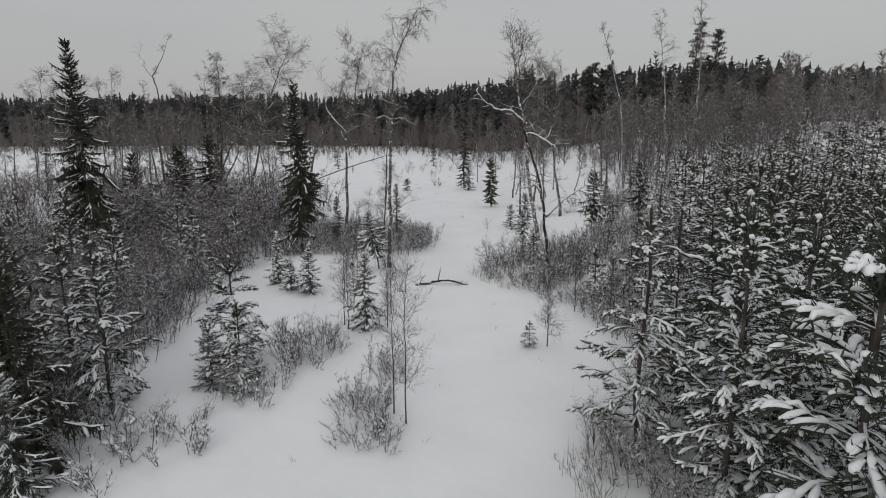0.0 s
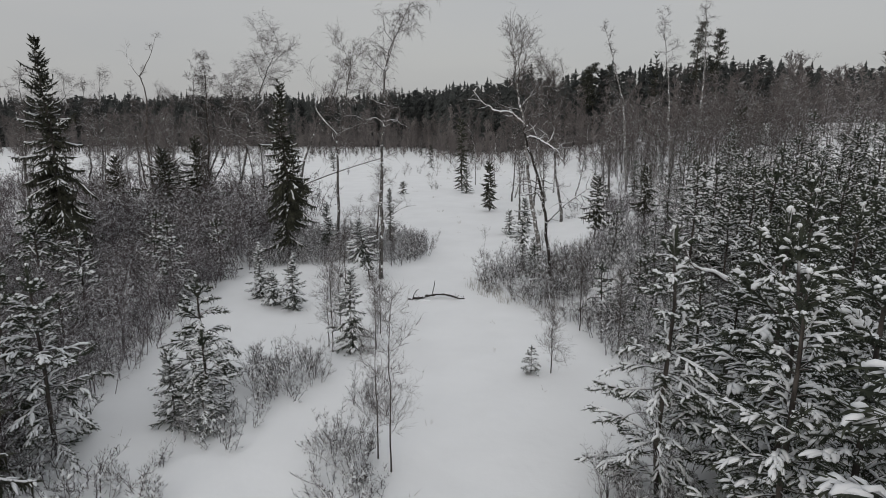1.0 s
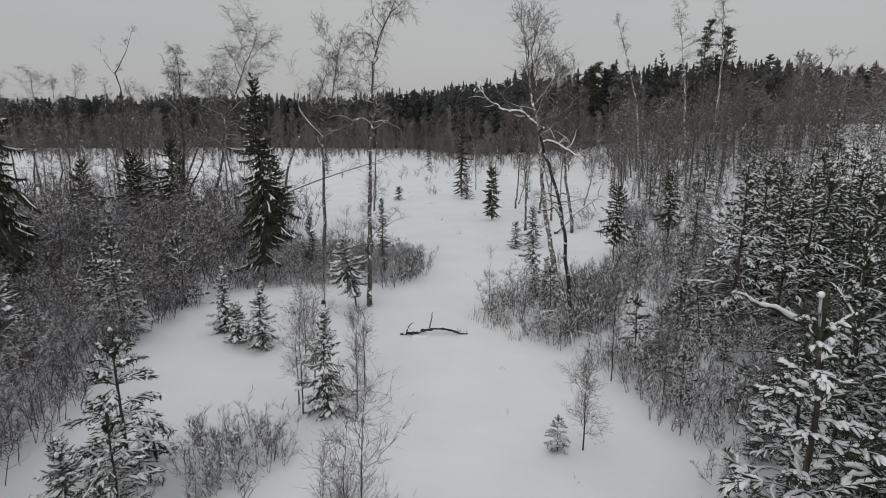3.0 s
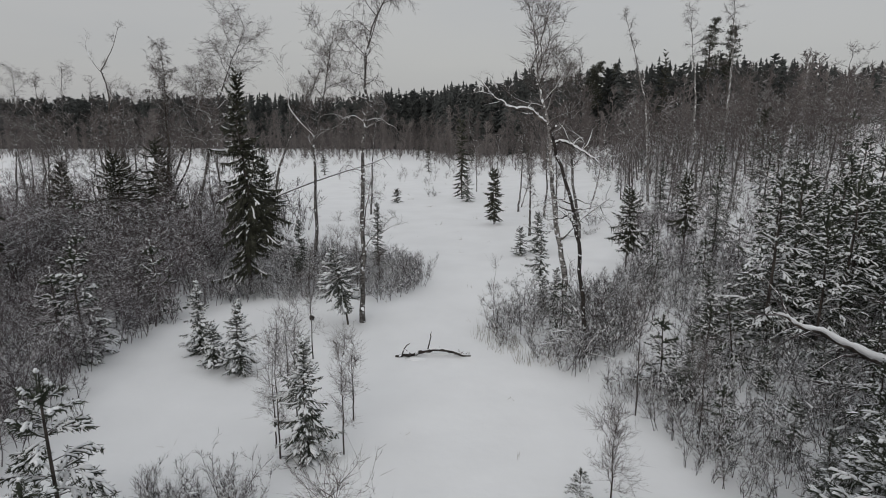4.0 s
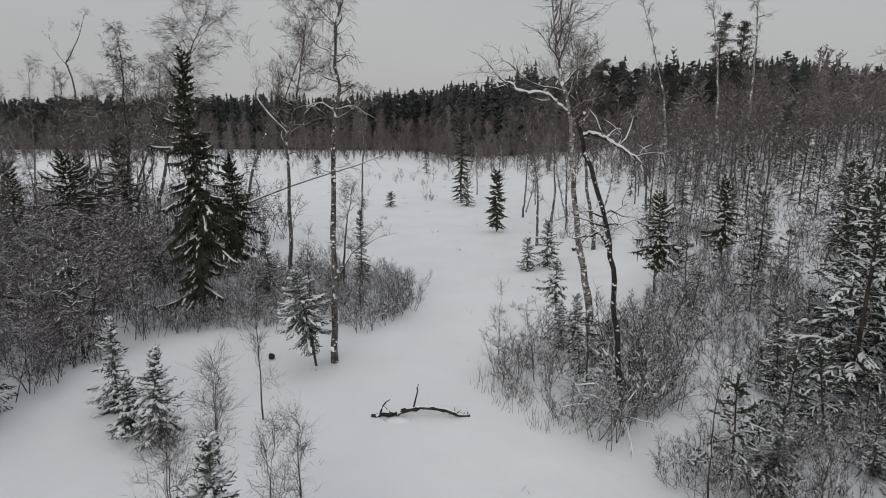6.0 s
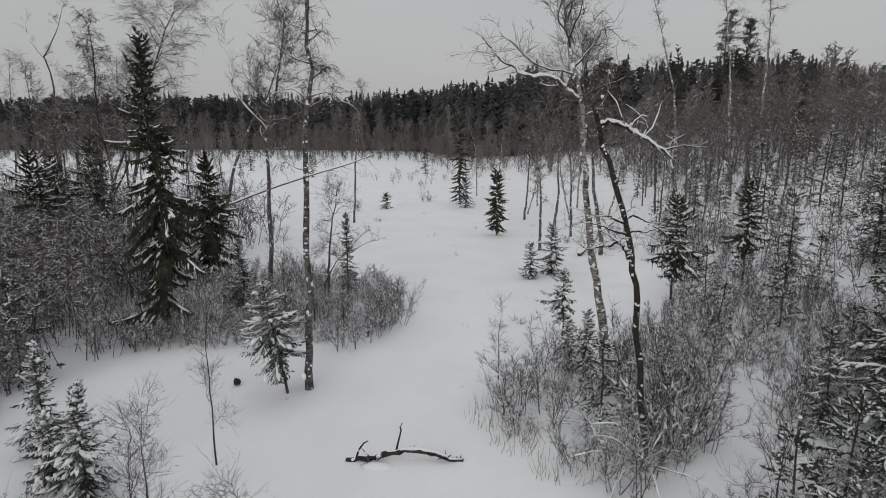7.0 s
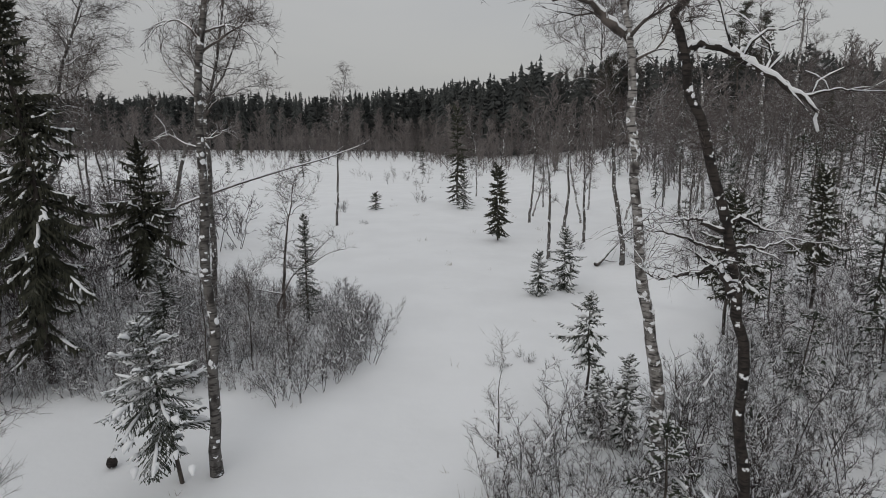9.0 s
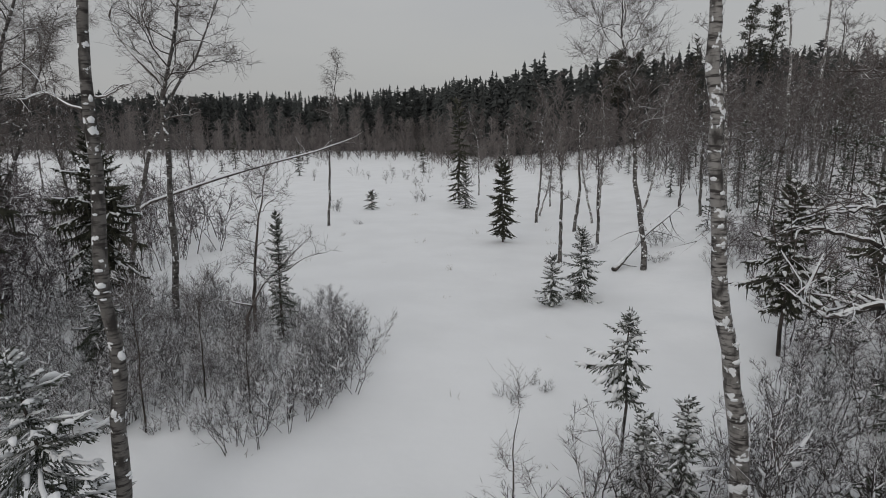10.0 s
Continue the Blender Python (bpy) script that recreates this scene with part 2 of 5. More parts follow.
def flowing(pts, per, rng, wobble=0.0):
    """A smooth line through pts, with per steps to each stretch and a little crookedness."""
    p = [np.array(q, float) for q in pts]
    p = [p[0] * 2 - p[1]] + p + [p[-1] * 2 - p[-2]]
    out = []
    for i in range(1, len(p) - 2):
        for k in range(per):
            t = k / per
            q = 0.5 * (2 * p[i] + (p[i + 1] - p[i - 1]) * t + (2 * p[i - 1] - 5 * p[i] + 4 * p[i + 1] - p[i + 2]) * t * t + (3 * p[i] - p[i - 1] - 3 * p[i + 1] + p[i + 2]) * t ** 3)
            out.append(q + np.array([rng.gauss(0, wobble), rng.gauss(0, wobble), rng.gauss(0, wobble)]) * (len(out) > 0))
    return out + [p[-2]]


# ---- conifers ----
def spruce(h, r, seed, snow=0.6, bare=0.08, droop=0.5, thin=1.0, label="", category="spruce tree", name="spruce_tree", coarse=1.0):
    """Whorls of uneven boughs; each bough is a drooping fan of twigs, with snow lying on the fans."""
    rng = random.Random(seed)
    tree = tagged(new(name), label, category)
    wood, needles, white = Shape(), Shape(), Shape()
    wob = [rng.gauss(0, 0.010) * h for _ in range(6)]
    zs = np.linspace(-0.3, h, 6)
    axis = lambda z: np.array([np.interp(z, zs, wob), np.interp(z, zs, wob[::-1]), z])
    wood.tube([axis(z) for z in zs], [0.011 * h * (1 - 0.97 * max(z, 0) / h) + 0.008 for z in zs], 7)
    up = np.array([0, 0, 1.0])
    little = h < 5
    gap = (0.085 + 0.052 * h ** 0.85) / thin ** 0.6 * coarse ** 0.4
    beat = (0.075 if little else 0.13) * coarse
    wide = (0.036 if little else 0.078) * coarse ** 0.6
    lop = [rng.uniform(0.62, 1.2) for _ in range(9)]
    full_to = lambda a: np.interp((a % 6.2832) / 6.2832 * 8, range(9), lop[:8] + lop[:1])
    caught = lambda p: noise.noise(Vector((p[0] * 1.1 + seed, p[1] * 1.1, p[2] * (1.4 if h < 5 else 0.9)))) * 1.5 + rng.gauss(0, 0.18)
    z = h * bare

    def bough(z, a, ln, f):
        tilt = 0.75 - 1.15 * min(1, f * 1.5) * (0.55 + 0.6 * droop) + rng.gauss(0, 0.10)
        pts = arc(axis(z), (math.cos(a), math.sin(a), tilt), ln, droop * 0.8 * min(1, f * 1.6) * rng.uniform(0.3, 1.2), 5, rng, 0.06)
        pts[5] = pts[5] + up * 0.11 * ln
        pts[4] = pts[4] + up * 0.03 * ln
        g = 0.008 + 0.011 * ln
        wood.tube(pts, [g, g * 0.8, g * 0.6, g * 0.5, g * 0.4, 0.004], 3)
        side = np.array([-math.sin(a), math.cos(a), 0])
        laden = caught(pts[4]) < snow * 1.3 - 0.75
        steps = max(4, int(ln / beat))
        start = 0.0 if little else 0.12
        for s in range(steps):
            u = start + (1 - start) * (s + rng.random() * 0.7) / steps
            i = min(int(u * 5), 4)
            p = pts[i] + (pts[i + 1] - pts[i]) * (u * 5 - i)
            fw = unit(pts[i + 1] - pts[i])
            needles.spike(p, p + fw * beat * 2.2 - up * 0.02, wide * 1.3)
            for sg in (-1, 1):
                l2 = (0.07 + 0.40 * ln * (1.05 - u) ** 0.8 * min(1, 0.35 + u * 2)) * rng.uniform(0.5, 1.15)
                w = unit(fw * 0.75 + side * sg * 0.75 - up * (0.05 + droop * rng.uniform(0.05, 0.75)))
                tip = p + w * l2
                needles.spike(p, tip, wide * (0.8 if little else rng.uniform(0.9, 1.5)))
                n = max(2, int(l2 / (0.038 if little else 0.115) / coarse))
                for c in range(n):
                    q = p + (tip - p) * (c + rng.random()) / n
                    d = fw * rng.uniform(0.1, 0.9) + side * sg * rng.uniform(-0.4, 0.7) - up * rng.uniform(-0.1, 0.35 + droop)
                    needles.spike(q, q + d * (0.06 + l2 * (0.10 if little else 0.22)), wide * rng.uniform(0.6, 1.1))
                if laden and u > 0.25 and caught(tip) < 0.1 and rng.random() < 0.15 + 0.55 * min(snow, 1.2) * u:
                    k = (0.009 + 0.020 * rng.random() ** 2) * (1.0 if little else 2.0) * min(1.1, 0.5 + 0.5 * snow)
                    lift = up * k * 0.8
                    s0, s1 = rng.uniform(0.0, 0.35), rng.uniform(0.7, 1.05)
                    white.tube([p + (tip - p) * s0 + lift * 0.6, p + (tip - p) * (0.6 * s0 + 0.4 * s1) + lift * 1.3, p + (tip - p) * s1 + lift * 0.4],
                               [k * 0.6, k * rng.uniform(0.9, 1.6), k * 0.5], 5, 0.7)
            if not little and droop > 0.45 and ln > 0.6 and rng.random() < 0.8:
                b = p + side * rng.gauss(0, 0.10) * ln
                needles.spike(b, b + np.array([rng.gauss(0, 0.04), rng.gauss(0, 0.04), -0.12 - 0.36 * rng.random() * min(ln, 1.5)]), wide)
        if laden:
            u0 = rng.uniform(0.3, 0.6)
            us = np.linspace(u0, 1.0, 5)
            k = (0.014 + (0.014 if little else 0.026) * min(ln, 1.5)) * min(1.1, 0.35 + 0.6 * snow)
            ridge = []
            for u in us:
                i = min(int(u * 5), 4)
                ridge.append(pts[i] + (pts[i + 1] - pts[i]) * (u * 5 - i) + up * k * 0.7 + side * rng.gauss(0, 0.5) * k)
            white.tube(ridge, [k * 0.5, k * rng.uniform(0.8, 1.5), k * rng.uniform(0.6, 1.4), k * rng.uniform(0.6, 1.4), k * 0.5], 6, 0.65)
            if snow > 1:
                for _ in range(int(1.2 + ln * 3 * (snow - 0.9))):
                    u = rng.uniform(0.4, 1.0)
                    i = min(int(u * 5), 4)
                    q = pts[i] + (pts[i + 1] - pts[i]) * (u * 5 - i) + side * rng.gauss(0, 0.16) * ln
                    m = (0.022 + 0.045 * rng.random() ** 2) * (0.7 + 0.4 * min(ln, 1.2)) * min(1.4, snow)
                    fw = unit(pts[i + 1] - pts[i])
                    white.tube([q - fw * m * 1.5 + up * 0.01, q - fw * m * 0.4 + up * m * 0.5, q + fw * m * 0.6 + up * m * 0.35, q + fw * m * 1.7 - up * m * 0.5],
                               [m * 0.45, m * rng.uniform(0.8, 1.1), m * rng.uniform(0.7, 1.0), m * 0.35], 6, 0.65)

    while z < h * 0.97:
        f = (h - z) / (h * (1 - bare))
        ring = rng.uniform(0.72, 1.12)
        full = min(1.0, 1.2 * f + 0.04) * (1.0 if f < 0.85 or bare < 0.05 else 0.8 if bare < 0.2 else 0.6)
        turn = rng.uniform(0, 6.28)
        count = rng.choice((4, 5, 5, 6) if little else (4, 5, 5)) if f > 0.12 else 4
        for k in range(count):
            a = turn + 6.283 * k / count + rng.gauss(0, 0.3)
            ln = r * full * ring * full_to(a) * rng.choice((0.45, 0.7, 0.9, 1.1, 1.25 if f < 0.8 else 0.9)) * rng.uniform(0.85, 1.1) + 0.06
            bough(z + rng.uniform(-0.35, 0.35) * gap, a, ln, f)
        for k in range(1 if coarse > 1.5 else 2):
            bough(z + rng.uniform(0.2, 0.8) * gap, rng.uniform(0, 6.28), r * full * rng.uniform(0.25, 0.5) + 0.05, f)
        z += gap * rng.uniform(0.7, 1.35) * (0.55 + 0.5 * f)
    needles.spike(axis(h * 0.93), axis(h) + up * 0.08, wide)
    part("trunk", wood, M_BARK, tree, "", True)
    part("crown", needles, M_SNOWY_SPRUCE if snow >= 0.7 and little else M_SPRUCE, tree)
    if snow > 0 and white.full():
        part("snow", white, M_SNOW, tree, "snow lying on the boughs", True, "stuff")
    return tree


def young_pine(h, r, seed, snow=0.8, label="", fine=True, sparse=False):
    """Open yearly whorls of limbs that end in tufts, each tuft bent under its own roll of snow."""
    rng = random.Random(seed)
    tree = tagged(new("young_pine"), label, "pine tree")
    wood, needles, white = Shape(), Shape(), Shape()
    bend = [rng.gauss(0, 0.010) * h for _ in range(5)]
    zs = np.linspace(-0.3, h, 5)
    axis = lambda z: np.array([np.interp(z, zs, bend), np.interp(z, zs, bend[::-1]), z])
    wood.tube([axis(z) for z in zs], [0.010 * h * (1 - 0.8 * max(z, 0) / h) + 0.010 for z in zs], 6)
    up = np.array([0, 0, 1.0])

    def tuft(p, way, ln, thick, cover):
        laden = rng.random() < cover
        sag = rng.uniform(0.1, 0.35) * ln if laden else 0.0
        curve = [p, p + way * ln * 0.4 - up * sag * 0.12, p + way * ln * 0.75 - up * sag * 0.5, p + way * ln - up * sag]
        if fine:
            needles.tube(curve, [thick * 0.25, thick * 0.42, thick * 0.42, thick * 0.2], 3)
        else:
            needles.spike(p, curve[3], thick * 1.2)
        for _ in range(max(4, int(ln / 0.020)) if fine else 3):
            u = rng.random() * 2.99
            i = int(u)
            q = curve[i] + (curve[i + 1] - curve[i]) * (u - i)
            d = unit(unit(curve[i + 1] - curve[i]) * 0.8 + np.array([rng.gauss(0, 0.55), rng.gauss(0, 0.55), rng.gauss(-0.25, 0.45)]))
            needles.spike(q, q + d * thick * rng.uniform(1.4, 2.6), 0.026 if fine else 0.08)
        if laden:
            k = thick * rng.uniform(0.40, 0.78)
            lift = up * thick * 0.42
            jit = lambda: np.array([rng.gauss(0, 0.2), rng.gauss(0, 0.2), rng.gauss(0, 0.12)]) * thick
            if fine:
                white.tube([curve[0] + lift * 0.7, curve[1] + lift + jit(), curve[2] + lift + jit(), curve[3] + lift * 0.6], [k * 0.55, k * rng.uniform(0.75, 1.2), k * rng.uniform(0.8, 1.25), k * 0.55], 6, 0.72)
            else:
                white.tube([curve[0] + lift, curve[2] + lift + jit() * 0.5, curve[3] + lift * 0.6], [k * 0.5, k, k * 0.5], 4, 0.7)

    z = h * rng.uniform(0.02, 0.05)
    while z < h - 0.5:
        f = 1 - z / h
        turn = rng.uniform(0, 6.28)
        count = rng.randint(4, 6)
        for k in range(count):
            a = turn + 6.283 * k / count + rng.gauss(0, 0.25)
            ln = r * min(1.0, 1.45 * f + 0.05) * rng.uniform(0.55, 1.12) + 0.12
            out = np.array([math.cos(a), math.sin(a), 0.85 * (1 - f) ** 1.5 + 0.08 + rng.gauss(0, 0.12)])
            pts = arc(axis(z + rng.uniform(-0.14, 0.14)), out, ln, rng.uniform(-0.1, 1.2) * f, 5, rng, 0.13)
            wood.tube(pts if fine else pts[::2], [0.018, 0.015, 0.012, 0.010, 0.008, 0.006] if fine else [0.02, 0.014, 0.007], 3)
            side = np.array([-math.sin(a), math.cos(a), 0])
            if rng.random() < snow * 0.6:
                k2 = 0.016 + 0.012 * ln
                ridge = pts[1:] if fine else pts[1::2]
                white.tube([q + up * (k2 * 0.7 + 0.01) + side * rng.gauss(0, 0.015) for q in ridge], [k2 * rng.uniform(0.35, 1.3) for q in ridge], 6 if fine else 4, 0.75)
            for i in (2, 3, 4, 5):
                fw = unit(pts[i] - pts[i - 1])
                if ln < 0.45 and i < 4:
                    continue
                if i == 5 or (fine and i > 2):
                    tuft(pts[i] - fw * 0.03, unit(fw + up * rng.uniform(-0.15, 0.2)), 0.10 + 0.12 * ln, 0.065, snow)
                for sg in (-1, 1):
                    if rng.random() < (0.9 if fine else 0.62):
                        w = unit(fw * 0.95 + side * sg * rng.uniform(0.45, 1.0) + up * rng.uniform(-0.45, 0.15))
                        l2 = (0.15 + 0.17 * ln * (1.25 - i / 5)) * rng.uniform(0.7, 1.25)
                        tuft(pts[i] - fw * 0.05, w, l2, 0.06, snow)
                        if fine and rng.random() < 0.5:
                            tuft(pts[i] + w * l2 * 0.35, unit(w + fw * rng.uniform(-0.2, 0.9) + up * rng.uniform(-0.5, 0.0)), l2 * 0.7, 0.055, snow * 0.85)
        z += (0.32 + 0.013 * h) * rng.uniform(0.8, 1.2) * (0.8 + 0.4 * (1 - f)) * (1.4 if sparse else 1)
    tuft(axis(h - 0.75), up, 0.75, 0.095, 0)
    tuft(axis(h - 0.45), up, 0.45, 0.085, 0)
    for k in range(rng.randint(4, 6)):
        a = 1.4 * k + rng.random()
        w = unit((math.cos(a) * 0.6, math.sin(a) * 0.6, 1.0))
        q = axis(h - 0.68)
        ln = rng.uniform(0.25, 0.42)
        tuft(q, w, ln, 0.075, 0)
        if rng.random() < 0.6:
            white.lump(q + w * ln, 0.05, 0.05, 0.05, rng, 6)
    white.lump(axis(h), 0.055, 0.055, 0.06, rng, 7)
    part("trunk", wood, M_BARK, tree, "", True)
    part("crown", needles, M_PINE, tree)
    part("snow", white, M_SNOW, tree, "thick snow lying on the branches", True, "stuff")
    return tree


def tall_pine(h, seed, label=""):
    """An old pine: bare trunk, flat uneven crown."""
    rng = random.Random(seed)
    tree = tagged(new("pine_tree"), label, "pine tree")
    wood, needles = Shape(), Shape()
    pts = [np.array([rng.gauss(0, 0.12) * i, rng.gauss(0, 0.12) * i, z]) for i, z in enumerate(np.linspace(-0.3, h, 6))]
    wood.tube(pts, [0.24, 0.21, 0.18, 0.14, 0.09, 0.03], 7)
    for z in np.linspace(h * 0.5, h * 0.99, 34):
        f = (h - z) / (h * 0.5)
        a = rng.uniform(0, 6.28)
        ln = (0.5 + 2.6 * min(f * 1.8, 1) * (0.5 + 0.5 * math.sin(3.14 * min(1, f + 0.15)))) * rng.uniform(0.5, 1.2)
        i = np.interp(z, [p[2] for p in pts], range(6))
        base = pts[int(i)] + (pts[min(int(i) + 1, 5)] - pts[int(i)]) * (i - int(i))
        b = arc(base, (math.cos(a), math.sin(a), 0.35), ln, 0.1, 3, rng, 0.15)
        wood.tube(b, [0.05, 0.04, 0.03, 0.01], 3)
        for q in b[1:]:
            for _ in range(22):
                p = q + np.array([rng.gauss(0, 0.38), rng.gauss(0, 0.38), rng.gauss(0.05, 0.18)])
                needles.spike(p, p + np.array([rng.gauss(0, 0.22), rng.gauss(0, 0.22), rng.gauss(0.12, 0.15)]), 0.17)
    part("trunk", wood, M_BARK, tree, "", True)
    part("crown", needles, M_SPRUCE, tree)
    return tree


# ---- bare trees ----
def bare_tree(line, girth, seed, limbs=18, first=0.35, reach=2.6, weep=0.5, twigs=1.0, explicit=(), label="", name="birch_tree",
              category="birch tree", bark=None, joined=False, hair=1.0, rise=0.0, limb_bark=None, stout=0.07, plaster=0):
    """line: the trunk's points from the ground up. explicit: limbs as (points, thickness)."""
    rng = random.Random(seed)
    tree = tagged(new(name), label, category)
    wood, limb, fine, white, arms = Shape(), Shape(), Shape(), Shape(), []
    line = np.asarray(line, float)
    cum = np.concatenate([[0], np.cumsum(np.linalg.norm(np.diff(line, axis=0), axis=1))])
    total = cum[-1]
    on = lambda u: np.array([np.interp(u * total, cum, line[:, i]) for i in range(3)])
    line = np.array(flowing(line, 4, rng, 0.003 * total))
    cum = np.concatenate([[0], np.cumsum(np.linalg.norm(np.diff(line, axis=0), axis=1))])
    total = cum[-1]
    us = np.linspace(0, 1, 26)
    path = [on(u) for u in us]
    path[0] = path[0] - np.array([0, 0, 0.3])
    wood.tube(path, [girth * ((1 - u) ** 0.85 * (1 - stout) + stout) * (1.3 if u == 0 else 1) * rng.uniform(0.93, 1.07) for u in us], 9)

    for _ in range(plaster):
        u = rng.random() ** 1.2 * 0.85 + 0.01
        g = girth * ((1 - u) ** 0.85 * (1 - stout) + stout)
        a = rng.gauss(-1.0, 0.9)
        c = on(u) + np.array([math.cos(a), math.sin(a), 0]) * g * 0.55
        k = g * rng.uniform(0.46, 0.66)
        white.lump(c, k, k, g * rng.uniform(0.2, 1.1), rng, 8)

    def twig_spray(pts, ln):
        n = max(2, int(ln * 7 * twigs))
        for _ in range(n):
            u = rng.uniform(0.2, 1.0) * (len(pts) - 1)
            i = min(int(u), len(pts) - 2)
            p = pts[i] + (pts[i + 1] - pts[i]) * (u - i)
            w = unit(unit(pts[i + 1] - pts[i]) * 0.7 + np.array([rng.gauss(0, 0.6), rng.gauss(0, 0.6), rng.gauss(0.2, 0.4)]))
            l = rng.uniform(0.4, 1.1) * (0.42 + 0.34 * min(ln, 2.5))
            t = arc(p, w, l, weep * rng.uniform(0.7, 2.2), 3, rng, 0.2)
            fine.tube(t, [0.007 * hair, 0.005 * hair, 0.004 * hair, 0.002 * hair], 3)
            for _k in range(rng.randint(4, 6)):
                j = rng.randint(0, 2)
                q = t[j] + (t[j + 1] - t[j]) * rng.random()
                w2 = unit(w * 0.6 + np.array([rng.gauss(0, 0.5), rng.gauss(0, 0.5), rng.gauss(0.15, 0.4) - weep]))
                e = q + w2 * l * rng.uniform(0.3, 0.75)
                fine.blade(q, e, 0.010 * hair, rng)
                fine.blade(q * 0.5 + e * 0.5, e + np.array([rng.gauss(0, 0.16), rng.gauss(0, 0.16), rng.gauss(0.03, 0.12) - 0.14 * weep]) * l, 0.008 * hair, rng)

    def limb_from(p, way, ln, r0):
        limb = Shape()
        arms.append(limb)
        pts = arc(p, way, ln, rng.uniform(-0.5, 0.45), 7, rng, 0.27)
        limb.tube(pts, [r0 * (1 - 0.85 * i / 7) + 0.002 for i in range(8)], 5)
        for i in range(1, 7):
            for _ in range(rng.randint(1, 2) if i % 2 else 1):
                d = unit(pts[i + 1] - pts[i])
                w = unit(d * 0.7 + np.array([rng.gauss(0, 0.55), rng.gauss(0, 0.55), rng.gauss(0.3, 0.35)]))
                l = ln * rng.uniform(0.22, 0.48)
                sub = arc(pts[i], w, l, weep * rng.uniform(-0.6, 0.9), 4, rng, 0.22)
                limb.tube(sub, [r0 * 0.4, r0 * 0.32, r0 * 0.25, r0 * 0.16, 0.003], 3)
                twig_spray(sub, l)
        twig_spray(pts[3:], ln * 0.5)

    for k in range(limbs):
        u = first + (1 - first) * ((k + rng.random()) / limbs)
        a = k * 2.4 + rng.gauss(0, 0.5)
        f = (1 - u) / (1 - first)
        ln = reach * (0.3 + 0.75 * math.sin(math.pi * min(1, 0.25 + 0.65 * f))) * rng.uniform(0.5, 1.15)
        way = (math.cos(a), math.sin(a), rng.uniform(0.35, 1.1) + 0.5 * (1 - f) + rise)
        limb_from(on(min(u, 0.985)), way, ln, max(min(0.012, girth * 0.22), girth * 0.27 * (0.35 + 0.65 * f)))
    for pts, thick in explicit:
        pts = flowing(pts, 4, rng, thick * 0.28)
        n = len(pts)
        limb = Shape()
        arms.append(limb)
        grow = [thick * (1 - 0.85 * (i / (n - 1)) ** 0.8) * rng.uniform(0.85, 1.15) for i in range(n)]
        limb.tube(pts, grow, 7)
        white.tube([q + np.array([rng.gauss(0, 0.15) * g, rng.gauss(0, 0.15) * g, g * 0.7 + 0.004]) for q, g in zip(pts, grow)], [(g * rng.uniform(0.55, 1.25) + 0.008) * (1.0 if thick > 0.05 else 0.55) for g in grow], 6, 0.9)
        for i in range(3, n - 1):
            if rng.random() < (0.34 if thick > 0.045 else 0.26):
                w = unit(unit(pts[i + 1] - pts[i]) * 0.6 + np.array([rng.gauss(0, 0.6), rng.gauss(0, 0.6), rng.gauss(0.35, 0.5)]))
                l = rng.uniform(0.3, 1.3) * (1.0 if thick > 0.045 else 0.55)
                sub = arc(pts[i], w, l, weep * 0.4, 4, rng, 0.28)
                limb.tube(sub, [grow[i] * 0.45, grow[i] * 0.35, grow[i] * 0.28, grow[i] * 0.18, 0.004], 4)
                white.tube([q + np.array([0, 0, grow[i] * 0.25 + 0.006]) for q in sub[:4]], [grow[i] * 0.2 + 0.004, grow[i] * rng.uniform(0.3, 0.5) + 0.006, grow[i] * rng.uniform(0.2, 0.45) + 0.005, 0.004], 4, 0.8)
                twig_spray(sub, l)
        twig_spray(pts[n // 2:], min(1.0, 14 * thick))
    part("trunk", wood, bark or M_BIRCH, tree, "", True)
    if joined:
        both = Shape()
        for s in (*arms, fine):
            both.stamp(s, Matrix())
        part("crown", both, M_TWIG, tree, "", False, "stuff")
        return tree
    for s in arms:
        part("limb", s, limb_bark or M_LIMB, tree, "", True)
    if white.full():
        part("snow", white, M_SNOW, tree, "snow lying along the crooked limbs", True, "stuff")
    if fine.full():
        part("crown", fine, M_TWIG, tree, "fine bare twigs", False, "stuff")
    return tree


def simple_line(h, lean=(0, 0), bow=0.0, seed=0):
    rng = random.Random(seed)
    return [(lean[0] * u + bow * math.sin(3.14 * u) + rng.gauss(0, 0.012) * h * u, lean[1] * u + rng.gauss(0, 0.012) * h * u, h * u) for u in np.linspace(0, 1, 7)]


